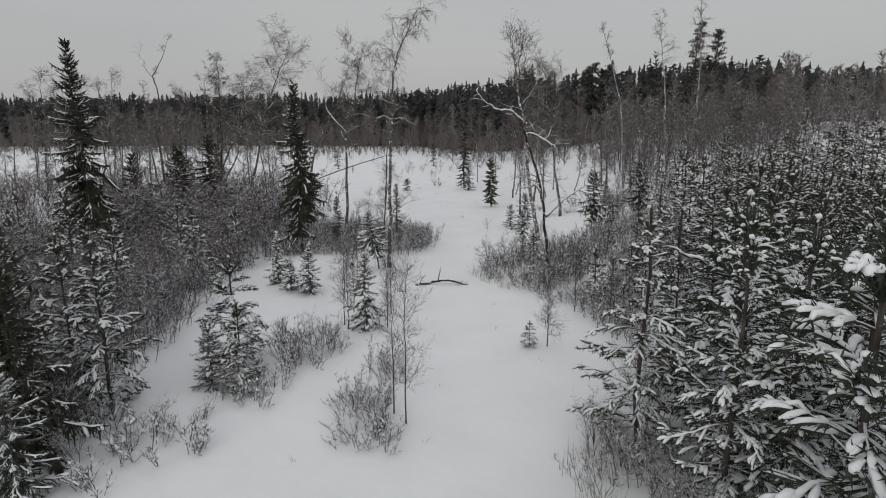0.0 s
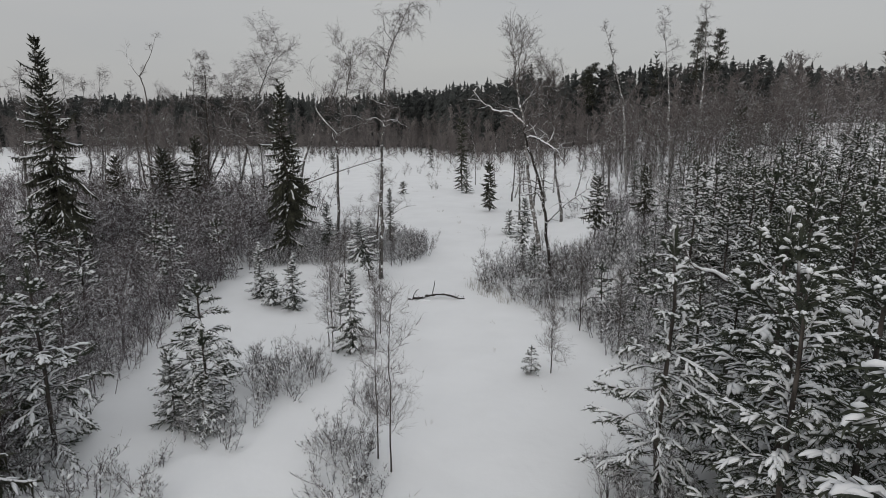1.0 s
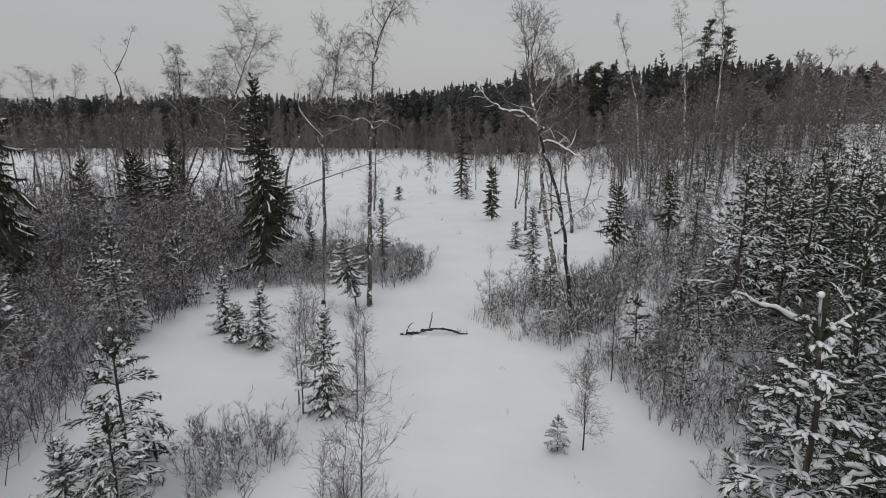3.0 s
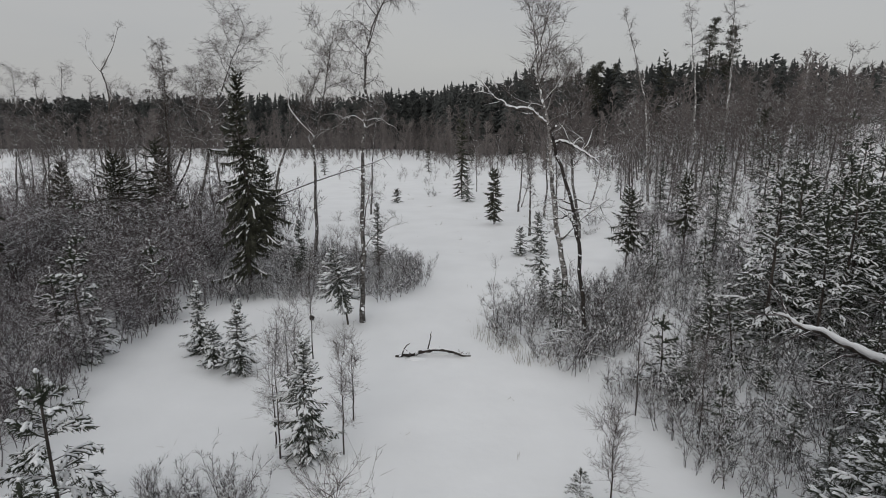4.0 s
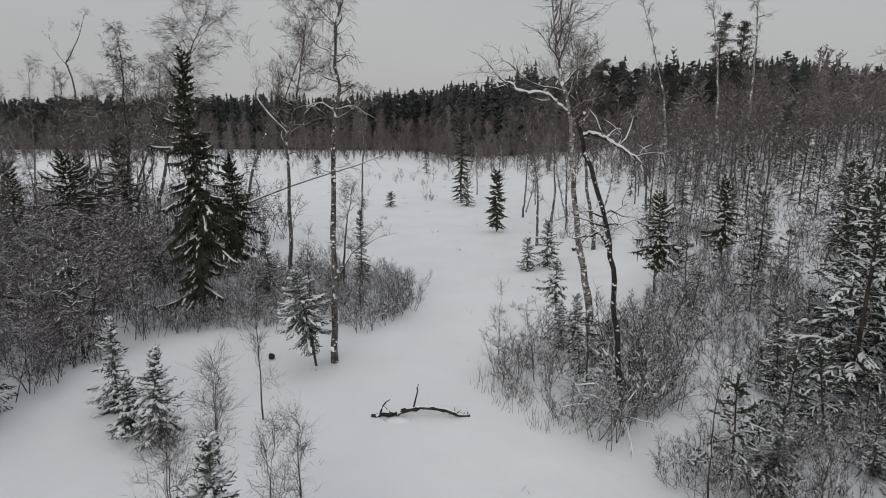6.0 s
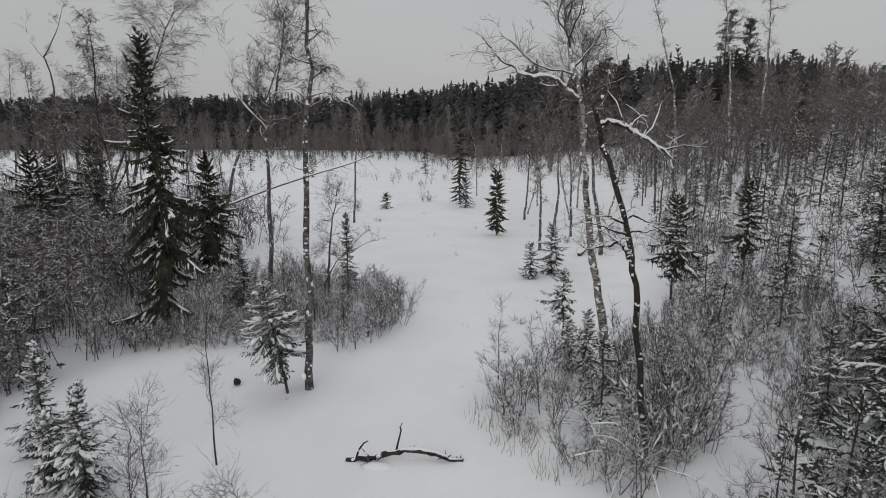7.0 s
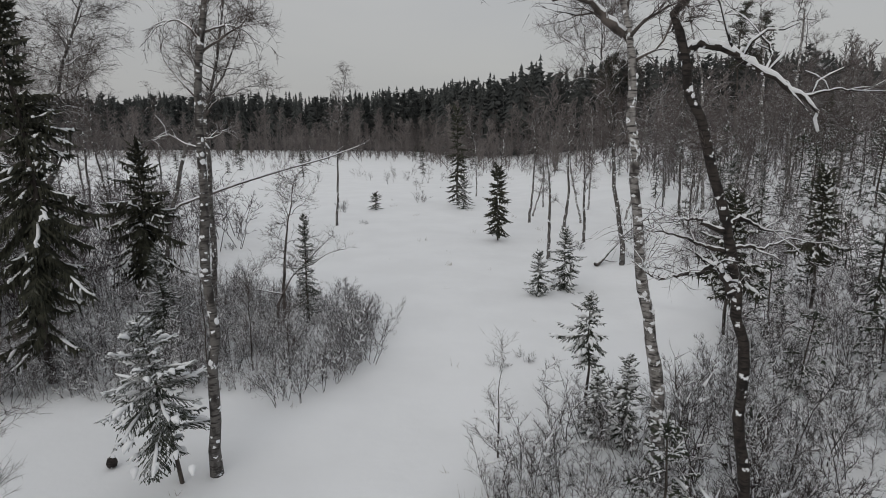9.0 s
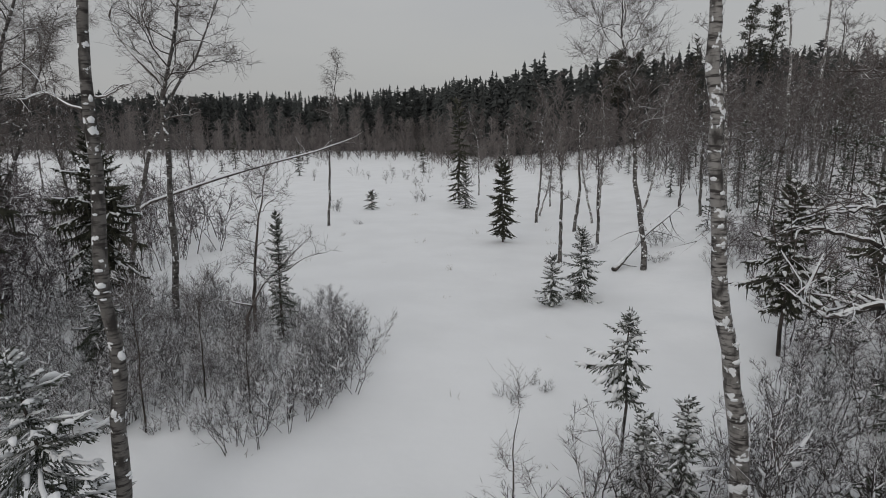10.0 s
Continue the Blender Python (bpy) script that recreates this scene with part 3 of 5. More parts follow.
def bush_shape(h, r, stems, seed, per=6, frost=0.5, upright=0.6, hairs=4, hair=0.011, bases=5, spread=0.42):
    """A shrub: stems fanning from a few roots, forked twice into fine twigs, and the snow caught on them."""
    rng = random.Random(seed)
    wood, white = Shape(), Shape()
    roots = [(rng.uniform(0, 6.28), r * 0.5 * math.sqrt(rng.random())) for _ in range(bases)]
    up = np.array([0, 0, 1.0])
    for s in range(stems):
        a0, rad = roots[s % bases]
        p = np.array([math.cos(a0) * rad + rng.gauss(0, 0.05), math.sin(a0) * rad + rng.gauss(0, 0.05), -0.15])
        a = a0 + rng.gauss(0, 0.9)
        out = np.array([math.cos(a), math.sin(a), 0]) * (1 - upright) * rng.uniform(0.2, 1.05) + np.array([rng.gauss(0, 0.15), rng.gauss(0, 0.15), 1.0])
        ln = h * rng.uniform(0.45, 1.0) * (1.08 - 0.35 * rad / r)
        pts = arc(p, out, ln, rng.uniform(-0.3, 0.35), 4, rng, 0.14)
        g = 0.006 + 0.0045 * ln
        wood.tube(pts, [g, g * 0.8, g * 0.6, g * 0.4, 0.003], 3)
        for _k in range(per):
            u = rng.uniform(0.22, 1.0) ** 0.85 * 3.99
            i = int(u)
            q = pts[i] + (pts[i + 1] - pts[i]) * (u - i)
            d = unit(pts[i + 1] - pts[i])
            w = unit(d * rng.uniform(0.5, 1.1) * (1.25 - spread) + np.array([rng.gauss(0, spread), rng.gauss(0, spread), rng.gauss(0.25, 0.25)]))
            l = min(ln, 2.4) * rng.uniform(0.12, 0.34) * (1.15 - u / 7)
            e = q + w * l + up * rng.uniform(-0.12, 0.1) * l
            wood.spike(q, e, 0.013)
            if rng.random() < frost:
                c = (0.013 + 0.045 * rng.random() ** 2) if spread < 0.6 else rng.uniform(0.007, 0.016)
                n1 = q + (e - q) * rng.uniform(0.0, 0.6)
                white.spike(n1 + up * c * 0.5, n1 + unit(e - q) * min(l, (7 if spread < 0.6 else 16) * c) + up * c * 0.3, c * 1.5)
            for _j in range(hairs):
                m1 = q + (e - q) * rng.uniform(0.15, 1.0)
                w2 = unit(w * 0.9 + np.array([rng.gauss(0, spread), rng.gauss(0, spread), rng.gauss(0.3 - 0.3 * spread, 0.35)]))
                t = m1 + w2 * l * rng.uniform(0.3, 0.75)
                wood.blade(m1, t, hair, rng)
                if rng.random() < 0.6:
                    m2 = m1 + (t - m1) * rng.uniform(0.3, 0.8)
                    wood.blade(m2, m2 + unit(w2 + np.array([rng.gauss(0, 0.45), rng.gauss(0, 0.45), rng.gauss(0.2, 0.3)])) * l * 0.35, hair * 0.8, rng)
    return wood, white


BUSH = {}


def bush_pair(kind, seed):
    # height, radius, stems, twigs to a stem, frosted share, uprightness, hairs, hair width, roots, spread of twigs
    kinds = {"willow": (1.9, 1.15, 18, 12, 0.42, 0.66, 8, 0.0085, 6, 0.5), "low": (0.9, 0.9, 20, 7, 0.6, 0.35, 6, 0.010, 6, 0.55),
             "brush": (2.4, 1.3, 10, 18, 0.36, 0.74, 7, 0.0095, 5, 0.62), "sapling": (3.4, 0.9, 4, 34, 0.5, 0.95, 5, 0.012, 3, 0.85),
             "sprout": (1.3, 0.35, 6, 3, 0.2, 0.8, 4, 0.012, 2, 0.4), "far_sapling": (3.4, 1.1, 4, 12, 0.3, 0.95, 4, 0.022, 3, 0.8), "far_brush": (2.4, 1.3, 7, 8, 0.25, 0.75, 4, 0.022, 4, 0.6)}
    if (kind, seed) not in BUSH:
        h, r, stems, *rest = kinds[kind]
        BUSH[kind, seed] = bush_shape(h, r, stems, seed * 7 + len(kind), *rest)
    return BUSH[kind, seed]


def bush(kind, seed, label):
    wood, white = bush_pair(kind, seed)
    ob = tagged(new("bush"), label, "bush")
    part("crown", wood, M_FROST, ob, "", False, "stuff")
    if white.full():
        part("snow", white, M_SNOW, ob, "clumps of snow caught in the twigs", True, "stuff")
    return ob


def thicket(name, label, spots, kinds, seed, material=None):
    """Shrubs past counting: one sheet of stems, with the snow caught in it."""
    rng = random.Random(seed)
    wood, white = Shape(), Shape()
    for x, y, size in spots:
        a, b = bush_pair(rng.choice(kinds), rng.randint(0, 3))
        m = at(x, y, rng.uniform(0, 360), size * rng.uniform(0.75, 1.2))
        wood.stamp(a, m)
        white.stamp(b, m)
    ob = new(name, wood.mesh(name, material or M_SCRUB))
    tagged(ob, label, "thicket", "", "stuff")
    if white.full():
        part("snow", white, M_SNOW, ob, "clumps of snow caught in the twigs", True, "stuff")
    return ob


def scatter(inside, box, gap, seed, tries=6000):
    """Places in box that inside() allows, no two nearer than gap."""
    rng = random.Random(seed)
    got, cells = [], {}
    for _ in range(tries):
        x, y = rng.uniform(box[0], box[2]), rng.uniform(box[1], box[3])
        if not inside(x, y):
            continue
        i, j = int(x // gap), int(y // gap)
        if any((x - u) ** 2 + (y - v) ** 2 < gap * gap for a in (-1, 0, 1) for b in (-1, 0, 1) for u, v in cells.get((i + a, j + b), ())):
            continue
        cells.setdefault((i, j), []).append((x, y))
        got.append((x, y))
    return got


# ---- ground ----
def build_ground():
    def axis(lo, hi, step, far_lo, far_hi):
        mid = list(np.arange(lo, hi + 0.01, step))
        a, s = [mid[0]], step
        while a[-1] > far_lo:
            s *= 1.18
            a.append(a[-1] - s)
        b, s = [mid[-1]], step
        while b[-1] < far_hi:
            s *= 1.18
            b.append(b[-1] + s)
        return np.array(a[:0:-1] + mid + b[1:])

    xs, ys = axis(-26, 28, 0.35, -3500, 3500), axis(0, 75, 0.4, -600, 4500)
    v = [(x, y, ground_z(x, y)) for y in ys for x in xs]
    n = len(xs)
    f = [(j * n + i, j * n + i + 1, (j + 1) * n + i + 1, (j + 1) * n + i) for j in range(len(ys) - 1) for i in range(n - 1)]
    me = bpy.data.meshes.new("ground")
    me.from_pydata(v, [], f)
    me.materials.append(M_GROUND)
    me.polygons.foreach_set("use_smooth", np.ones(len(f), bool))
    tagged(new("ground", me), "deep undisturbed snow over a flat bog meadow", "snow", "", "structure")


build_ground()


# ---- single birches ----
def birch_at(x, y, *args, **kw):
    ob = bare_tree(*args, **kw)
    ob.matrix_basis = pose(x, y, ground_z(x, y))
    return ob


# tall birch beside the clearing, its crown bowed over
birch_at(-3.72, 36.06, [(0, 0, 0), (0.12, 0, 3.0), (0.2, 0, 6.1), (0.45, 0, 9.7), (0.6, 0, 12.2), (1.3, 0, 13.8), (2.3, 0.2, 14.7)], 0.125, 11,
         limbs=20, first=0.56, reach=1.9, weep=0.9, twigs=0.75,
         explicit=[([(0.4, 0, 8.85), (0.2, 0, 9.1), (-0.1, 0.1, 9.25), (-0.4, 0.1, 9.15), (-0.7, 0.1, 8.9)], 0.03),
                   ([(0.4, 0, 9.0), (0.75, 0.05, 9.12), (1.1, 0.1, 9.1), (1.45, 0.15, 8.85)], 0.03),
                   ([(0.22, 0, 6.9), (-0.1, 0.05, 7.0), (-0.4, 0.1, 7.15), (-0.7, 0.1, 7.1)], 0.022),
                   ([(0.25, 0, 7.1), (0.5, -0.05, 7.1), (0.8, -0.1, 7.25)], 0.022)],
         label="tall birch with speckled bark and a bowed weeping crown", plaster=40)
# white birch with a long arm over the clearing
birch_at(5.65, 35.9, [(0, 0, 0), (-0.2, 0, 1.9), (-0.57, 0, 3.8), (-0.95, 0, 6.4), (-1.1, 0, 8.3), (-1.27, 0, 9.2), (-1.6, 0.2, 10.7), (-1.9, 0.3, 13.2)],
         0.15, 12, limbs=18, first=0.62, reach=2.6, weep=0.1, twigs=0.6,
         explicit=[([(-1.25, 0, 8.9), (-1.63, 0, 9.26), (-2.0, 0, 9.54), (-2.65, 0, 9.55), (-3.16, 0, 9.83), (-3.66, 0, 10.2), (-4.0, 0, 10.7)], 0.085)],
         label="white-barked birch with a long crooked arm and bare crown", bark=M_WHITE, plaster=80)
# dark broken birch with an elbow of snow
birch_at(5.75, 32.4, [(0, 0, 0), (-0.08, 0, 0.94), (-0.47, 0, 3.99), (-0.68, 0, 5.35), (-0.99, 0, 6.54), (-1.33, 0, 7.51), (-1.6, 0, 8.24), (-1.72, 0, 8.55), (-1.46, 0, 8.86)],
         0.09, 13, limbs=3, first=0.7, reach=0.7, weep=0.2, twigs=0.6, hair=0.7,
         explicit=[([(-1.56, 0, 8.12), (-1.32, 0, 8.25), (-0.97, 0, 8.13), (-0.62, 0, 7.95), (-0.2, 0, 7.7), (0.1, 0, 7.45), (0.2, 0.05, 7.2)], 0.07),
                   ([(-0.55, 0, 7.92), (-0.42, 0.1, 8.1), (-0.5, 0.15, 8.3), (-0.62, 0.2, 8.45)], 0.028),
                   ([(-0.1, 0, 7.62), (0.15, 0.05, 7.66), (0.45, 0.1, 7.72), (0.75, 0.1, 7.68)], 0.026),
                   ([(-0.66, 0, 5.1), (-0.78, -0.02, 5.32), (-0.9, -0.05, 5.5), (-1.12, -0.08, 5.6)], 0.075),
                   ([(-0.98, -0.05, 5.52), (-1.19, -0.1, 5.43), (-1.42, -0.15, 5.42), (-1.64, -0.2, 5.37), (-1.77, -0.2, 5.39), (-1.87, -0.22, 5.46), (-2.07, -0.25, 5.61)], 0.036),
                   ([(-0.85, 0, 5.95), (-1.08, 0, 6.04), (-1.2, 0.05, 6.11), (-1.37, 0.1, 6.08), (-1.56, 0.1, 6.06)], 0.034),
                   ([(-0.8, 0.02, 5.68), (-1.07, 0.05, 5.75), (-1.22, 0.1, 5.82), (-1.45, 0.15, 5.89), (-1.68, 0.2, 5.93), (-1.84, 0.2, 5.91)], 0.032),
                   ([(-0.84, 0.02, 6.0), (-0.62, 0.1, 6.11), (-0.38, 0.15, 6.0), (-0.19, 0.2, 5.94), (0.1, 0.2, 5.9)], 0.034),
                   ([(-0.78, 0.0, 5.72), (-0.49, 0.05, 5.75), (-0.32, 0.1, 5.71), (-0.17, 0.1, 5.76), (0.04, 0.12, 5.83), (0.4, 0.15, 5.8)], 0.03)],
         label="dark crooked birch with a broken top and snowy elbow branch", bark=M_OLD, limb_bark=M_OLD, stout=0.55, plaster=12)
birch_at(-5.5, 46.0, [(0, 0, 0), (0.02, 0, 0.8), (0.3, 0, 1.35), (0.6, 0, 1.9), (1.2, 0, 2.43)], 0.06, 30, limbs=3, first=0.6, reach=0.8, weep=0.0, twigs=0.8,
         explicit=[([(0.9, 0, 2.2), (1.5, 0, 2.45), (2.0, 0, 2.78), (2.85, 0.1, 3.04)], 0.035), ([(1.0, 0, 2.3), (1.4, 0, 2.7), (1.8, 0.1, 3.1), (2.2, 0.1, 3.5)], 0.03),
                   ([(0.2, 0, 1.2), (-0.3, 0, 1.3), (-0.8, 0, 1.35), (-1.4, 0, 1.25)], 0.035)],
         label="low leaning birch with snowy arms in willows", bark=M_LIMB)
birch_at(-5.45, 46.5, [(0, 0, 0), (0.05, 0, 1.4), (0.2, 0, 2.9), (0.45, 0, 4.3), (0.7, 0, 5.6)], 0.07, 31, limbs=14, first=0.35, reach=1.3, weep=0.0, twigs=0.7, label="small dark birch rising from willows", bark=M_LIMB)
# birch behind the thicket
birch_at(-8.7, 47.8, [(0, 0, 0), (0.1, 0, 3), (0.15, 0, 5.4), (0.25, 0, 8.0), (0.9, 0, 10.5), (1.6, 0, 14.0)], 0.13, 14, limbs=24, first=0.5, reach=3.0, weep=0.0,
         explicit=[([(0.25, 0, 8.2), (-0.7, 0, 9.3), (-1.3, 0, 10.2), (-1.2, 0, 11.3), (-1.9, 0, 12.4)], 0.06)],
         label="birch with a wide forked crown rising from a thicket")
birch_at(-14.0, 54.0, [(0, 0, 0), (0.6, 0.3, 3.5), (1.2, 1.2, 6.5), (2.5, 2.2, 9.5), (3.6, 3.0, 12.2), (4.1, 3.4, 14.0)], 0.13, 15, limbs=10, first=0.6, reach=1.5, weep=0.0,
         label="leaning birch with sparse upper branches")
birch_at(-17.8, 50.4, [(0, 0, 0), (0.5, 0, 3.5), (1.2, 0, 6.5), (1.9, 0, 9.6), (3.2, 0, 12.7), (4.4, 0, 15.0)], 0.14, 16, limbs=24, first=0.45, reach=3.0, weep=0.35,
         label="birch with a dark bushy crown leaning over")
birch_at(-37.0, 73.7, [(0, 0, 0), (-0.3, 0, 6.8), (0.0, 0, 10), (0.1, 0, 13.2), (-0.2, 0, 14.8), (0.8, 0, 16.5), (2.0, 0, 19.0)], 0.16, 17, limbs=4, first=0.7, reach=1.2, weep=0.0, twigs=0.4,
         explicit=[([(-0.1, 0, 14.5), (-1.0, 0, 15.6), (-1.6, 0, 17.0), (-1.5, 0, 18.4)], 0.07)], label="forked dead birch with pale bare trunk", bark=M_LIMB)
birch_at(-22.6, 56.2, simple_line(14.8, (0.6, 0), 0.1, 3), 0.14, 18, limbs=44, first=0.25, reach=1.5, weep=0.7, twigs=0.9, hair=1.8, label="slender dark dead conifer draped with thin twigs", bark=M_BARK,
         name="dead_tree", category="dead tree")
birch_at(-21.5, 57.5, [(0, 0, 0), (-1.2, 0, 3), (0.3, 0, 6), (1.2, 0, 10), (1.5, 0, 13)], 0.10, 19, limbs=20, first=0.5, reach=2.4, weep=0.9, label="birch with drooping crown beside a dead conifer")
birch_at(-25.5, 60.0, [(0, 0, 0), (1.5, 0, 4), (3.2, 0, 8), (5.0, 0, 12), (5.8, 0, 14)], 0.12, 20, limbs=16, first=0.6, reach=2.2, weep=0.5, label="snow-streaked birch leaning to one side")
birch_at(31.4, 79.8, [(0, 0, 0), (-0.3, 0, 4), (-0.1, 0, 10), (-0.3, 0, 16), (-0.6, 0, 20.6)], 0.19, 21, limbs=16, first=0.68, reach=1.8, weep=0.3, twigs=0.7, label="tall white birch with bare trunk and small crown", bark=M_WHITE)
birch_at(25.4, 72.3, [(0, 0, 0), (-0.5, 0, 6), (-1.1, 0, 11.7), (-1.7, 0, 15.8), (-2.1, 0, 18.4)], 0.14, 22, limbs=14, first=0.65, reach=1.8, weep=0.3, twigs=0.7, label="tall pale birch with small crown", bark=M_WHITE)
birch_at(19.3, 68.5, [(0, 0, 0), (-0.4, 0, 5), (-0.9, 0, 9.6), (-2.6, 0, 15.5), (-3.4, 0, 17.8)], 0.13, 23, limbs=9, first=0.7, reach=1.0, weep=0.3, twigs=0.7, label="thin leaning birch with bent top", bark=M_WHITE)
birch_at(10.02, 55.5, [(0, 0, 0), (-0.6, 0, 4.2), (-0.98, 0, 7.5), (-1.45, 0, 10), (-1.8, 0, 13.0)], 0.135, 24, limbs=26, first=0.42, reach=3.2, weep=-0.1, label="birch with wide spreading bare crown on snow", plaster=40)
birch_at(-8.49, 70.25, [(0, 0, 0), (0.2, 0, 4), (0.55, 0, 8), (1.2, 0, 12)], 0.10, 25, limbs=14, first=0.6, reach=1.5, weep=0.6, twigs=0.8, label="slender lone birch on the open bog")
birch_at(6.48, 58.2, simple_line(6.8, (-0.4, 0), 0.15, 5), 0.11, 26, limbs=5, first=0.4, reach=0.8, weep=0.1, twigs=0.5, label="broken birch trunk with stubby twigs", name="birch_snag", category="dead tree")
birch_at(8.96, 67.6, simple_line(8.0, (0.1, 0), 0.2, 6), 0.12, 27, limbs=5, first=0.4, reach=0.8, weep=0.1, twigs=0.5, label="snow-plastered birch snag with broken top", name="birch_snag", category="dead tree")
birch_at(9.4, 62.5, simple_line(7.5, (-0.5, 0), 0.1, 7), 0.10, 28, limbs=10, first=0.4, reach=1.5, weep=0.1, label="young birch with bare crown on snow")
birch_at(6.9, 72.0, simple_line(9.5, (0.4, 0), 0.1, 8), 0.10, 29, limbs=16, first=0.4, reach=1.6, weep=0.2, label="young birch with fine grey crown")
for k, (x, y, h, lean) in enumerate([(7.6, 76, 6.5, 0.9), (10.7, 70, 8.5, -1.2), (12.2, 75, 9.5, -0.3), (9.2, 81, 7.0, 1.0), (13.6, 68.5, 9.0, 1.3), (5.8, 88, 8.0, 0.3), (3.0, 92, 8.5, -0.8)]):
    birch_at(x, y, simple_line(h, (lean, 0), 0.35 * (-1) ** k, 140 + k), 0.085, 150 + k, limbs=14, first=0.22, reach=1.2, weep=0.1, twigs=0.4, plaster=30, label="young birch with a snow-flecked trunk at the bog's edge", bark=M_WHITE)
for k, (x, y, h, lean) in enumerate([(-46, 70, 15, 1.5), (-41, 62, 13, -1.0), (-31, 66, 12, 0.8), (-29, 52, 9, 1.2), (-33, 58, 10, -0.8), (-50, 84, 16, 1.0)]):
    birch_at(x, y, simple_line(h, (lean, 0), 0.3, 40 + k), 0.11, 50 + k, limbs=18, first=0.5, reach=2.2, weep=0.5, twigs=0.7, label="grey birch with thin drooping crown")
# long fallen birch propped over the thicket
def fallen(name, pts, thick, label, bark, seed, heap=1.0):
    rng = random.Random(seed)
    ob = tagged(new(name), label, "fallen tree")
    trunk, side, white = Shape(), Shape(), Shape()
    pts = flowing(pts, 3, rng, thick * 0.3)
    n = len(pts)
    rad = [thick * (1 - 0.75 * i / (n - 1)) for i in range(n)]
    trunk.tube(pts, rad, 8)
    up = np.array([0, 0, 1.0])
    fine = []
    for i in range(n - 1):
        for s in np.linspace(0, 1, 3, endpoint=False):
            fine.append((pts[i] + (pts[i + 1] - pts[i]) * s, rad[i] + (rad[i + 1] - rad[i]) * s))
    white.tube([p + up * r * 0.75 * heap for p, r in fine], [r * heap * rng.uniform(0.6, 1.15) for p, r in fine], 7, 0.8)
    for i in range(2, n):
        for _ in range(2):
            sub = arc(pts[i - 1] * 0.5 + pts[i] * 0.5, unit(pts[i] - pts[i - 1]) + np.array([rng.gauss(0, 0.5), rng.gauss(0, 0.5), rng.gauss(-0.1, 0.5)]), thick * rng.uniform(8, 18), 0.3, 4, rng, 0.15)
            side.tube(sub, [thick * 0.22, thick * 0.17, thick * 0.12, thick * 0.08, 0.004], 4)
    part("trunk", trunk, bark, ob, "", True)
    part("crown", side, M_FROST, ob, "", False, "stuff")
    part("snow", white, M_SNOW, ob, "ridge of snow along the top", True)
    return ob


fallen("fallen_birch", [(-16.0, 56.2, -0.2), (-15.7, 56.4, 1.6), (-14.5, 57.2, 3.2), (-10.5, 60.7, 4.7), (-7.5, 63.3, 5.6), (-5.2, 65.2, 6.5)], 0.115, "long fallen birch propped up at a slant", M_LIMB, 1)
fallen("fallen_birch", [(13.5, 60.5, 2.8), (11.5, 58.5, 1.9), (9.6, 56.6, 0.8), (8.7, 55.8, 0.2)][::-1], 0.14, "snow-covered fallen birch leaning on the bank", M_LIMB, 2)
fallen("leaning_pole", [(16.4, 27.8, 0.3), (14.6, 28.3, 1.2), (13.4, 28.5, 1.8), (11.9, 28.8, 2.45), (10.9, 28.9, 2.85)], 0.15, "thick leaning dead stem under a ridge of snow", M_BARK, 3, 1.5)
fallen("leaning_pole", [(16.6, 28.2, 0.2), (14.9, 28.0, 0.75), (13.6, 27.8, 0.85), (11.9, 27.9, 0.95)], 0.14, "thick dead stem under a ridge of snow", M_BARK, 4, 1.5)
fallen("leaning_pole", [(15.2, 27.2, 0.2), (15.1, 27.9, 1.4), (14.9, 28.5, 2.4), (14.4, 29.0, 3.2)], 0.10, "broken snow-plastered stem beside fallen trunks", M_BARK, 5, 1.5)


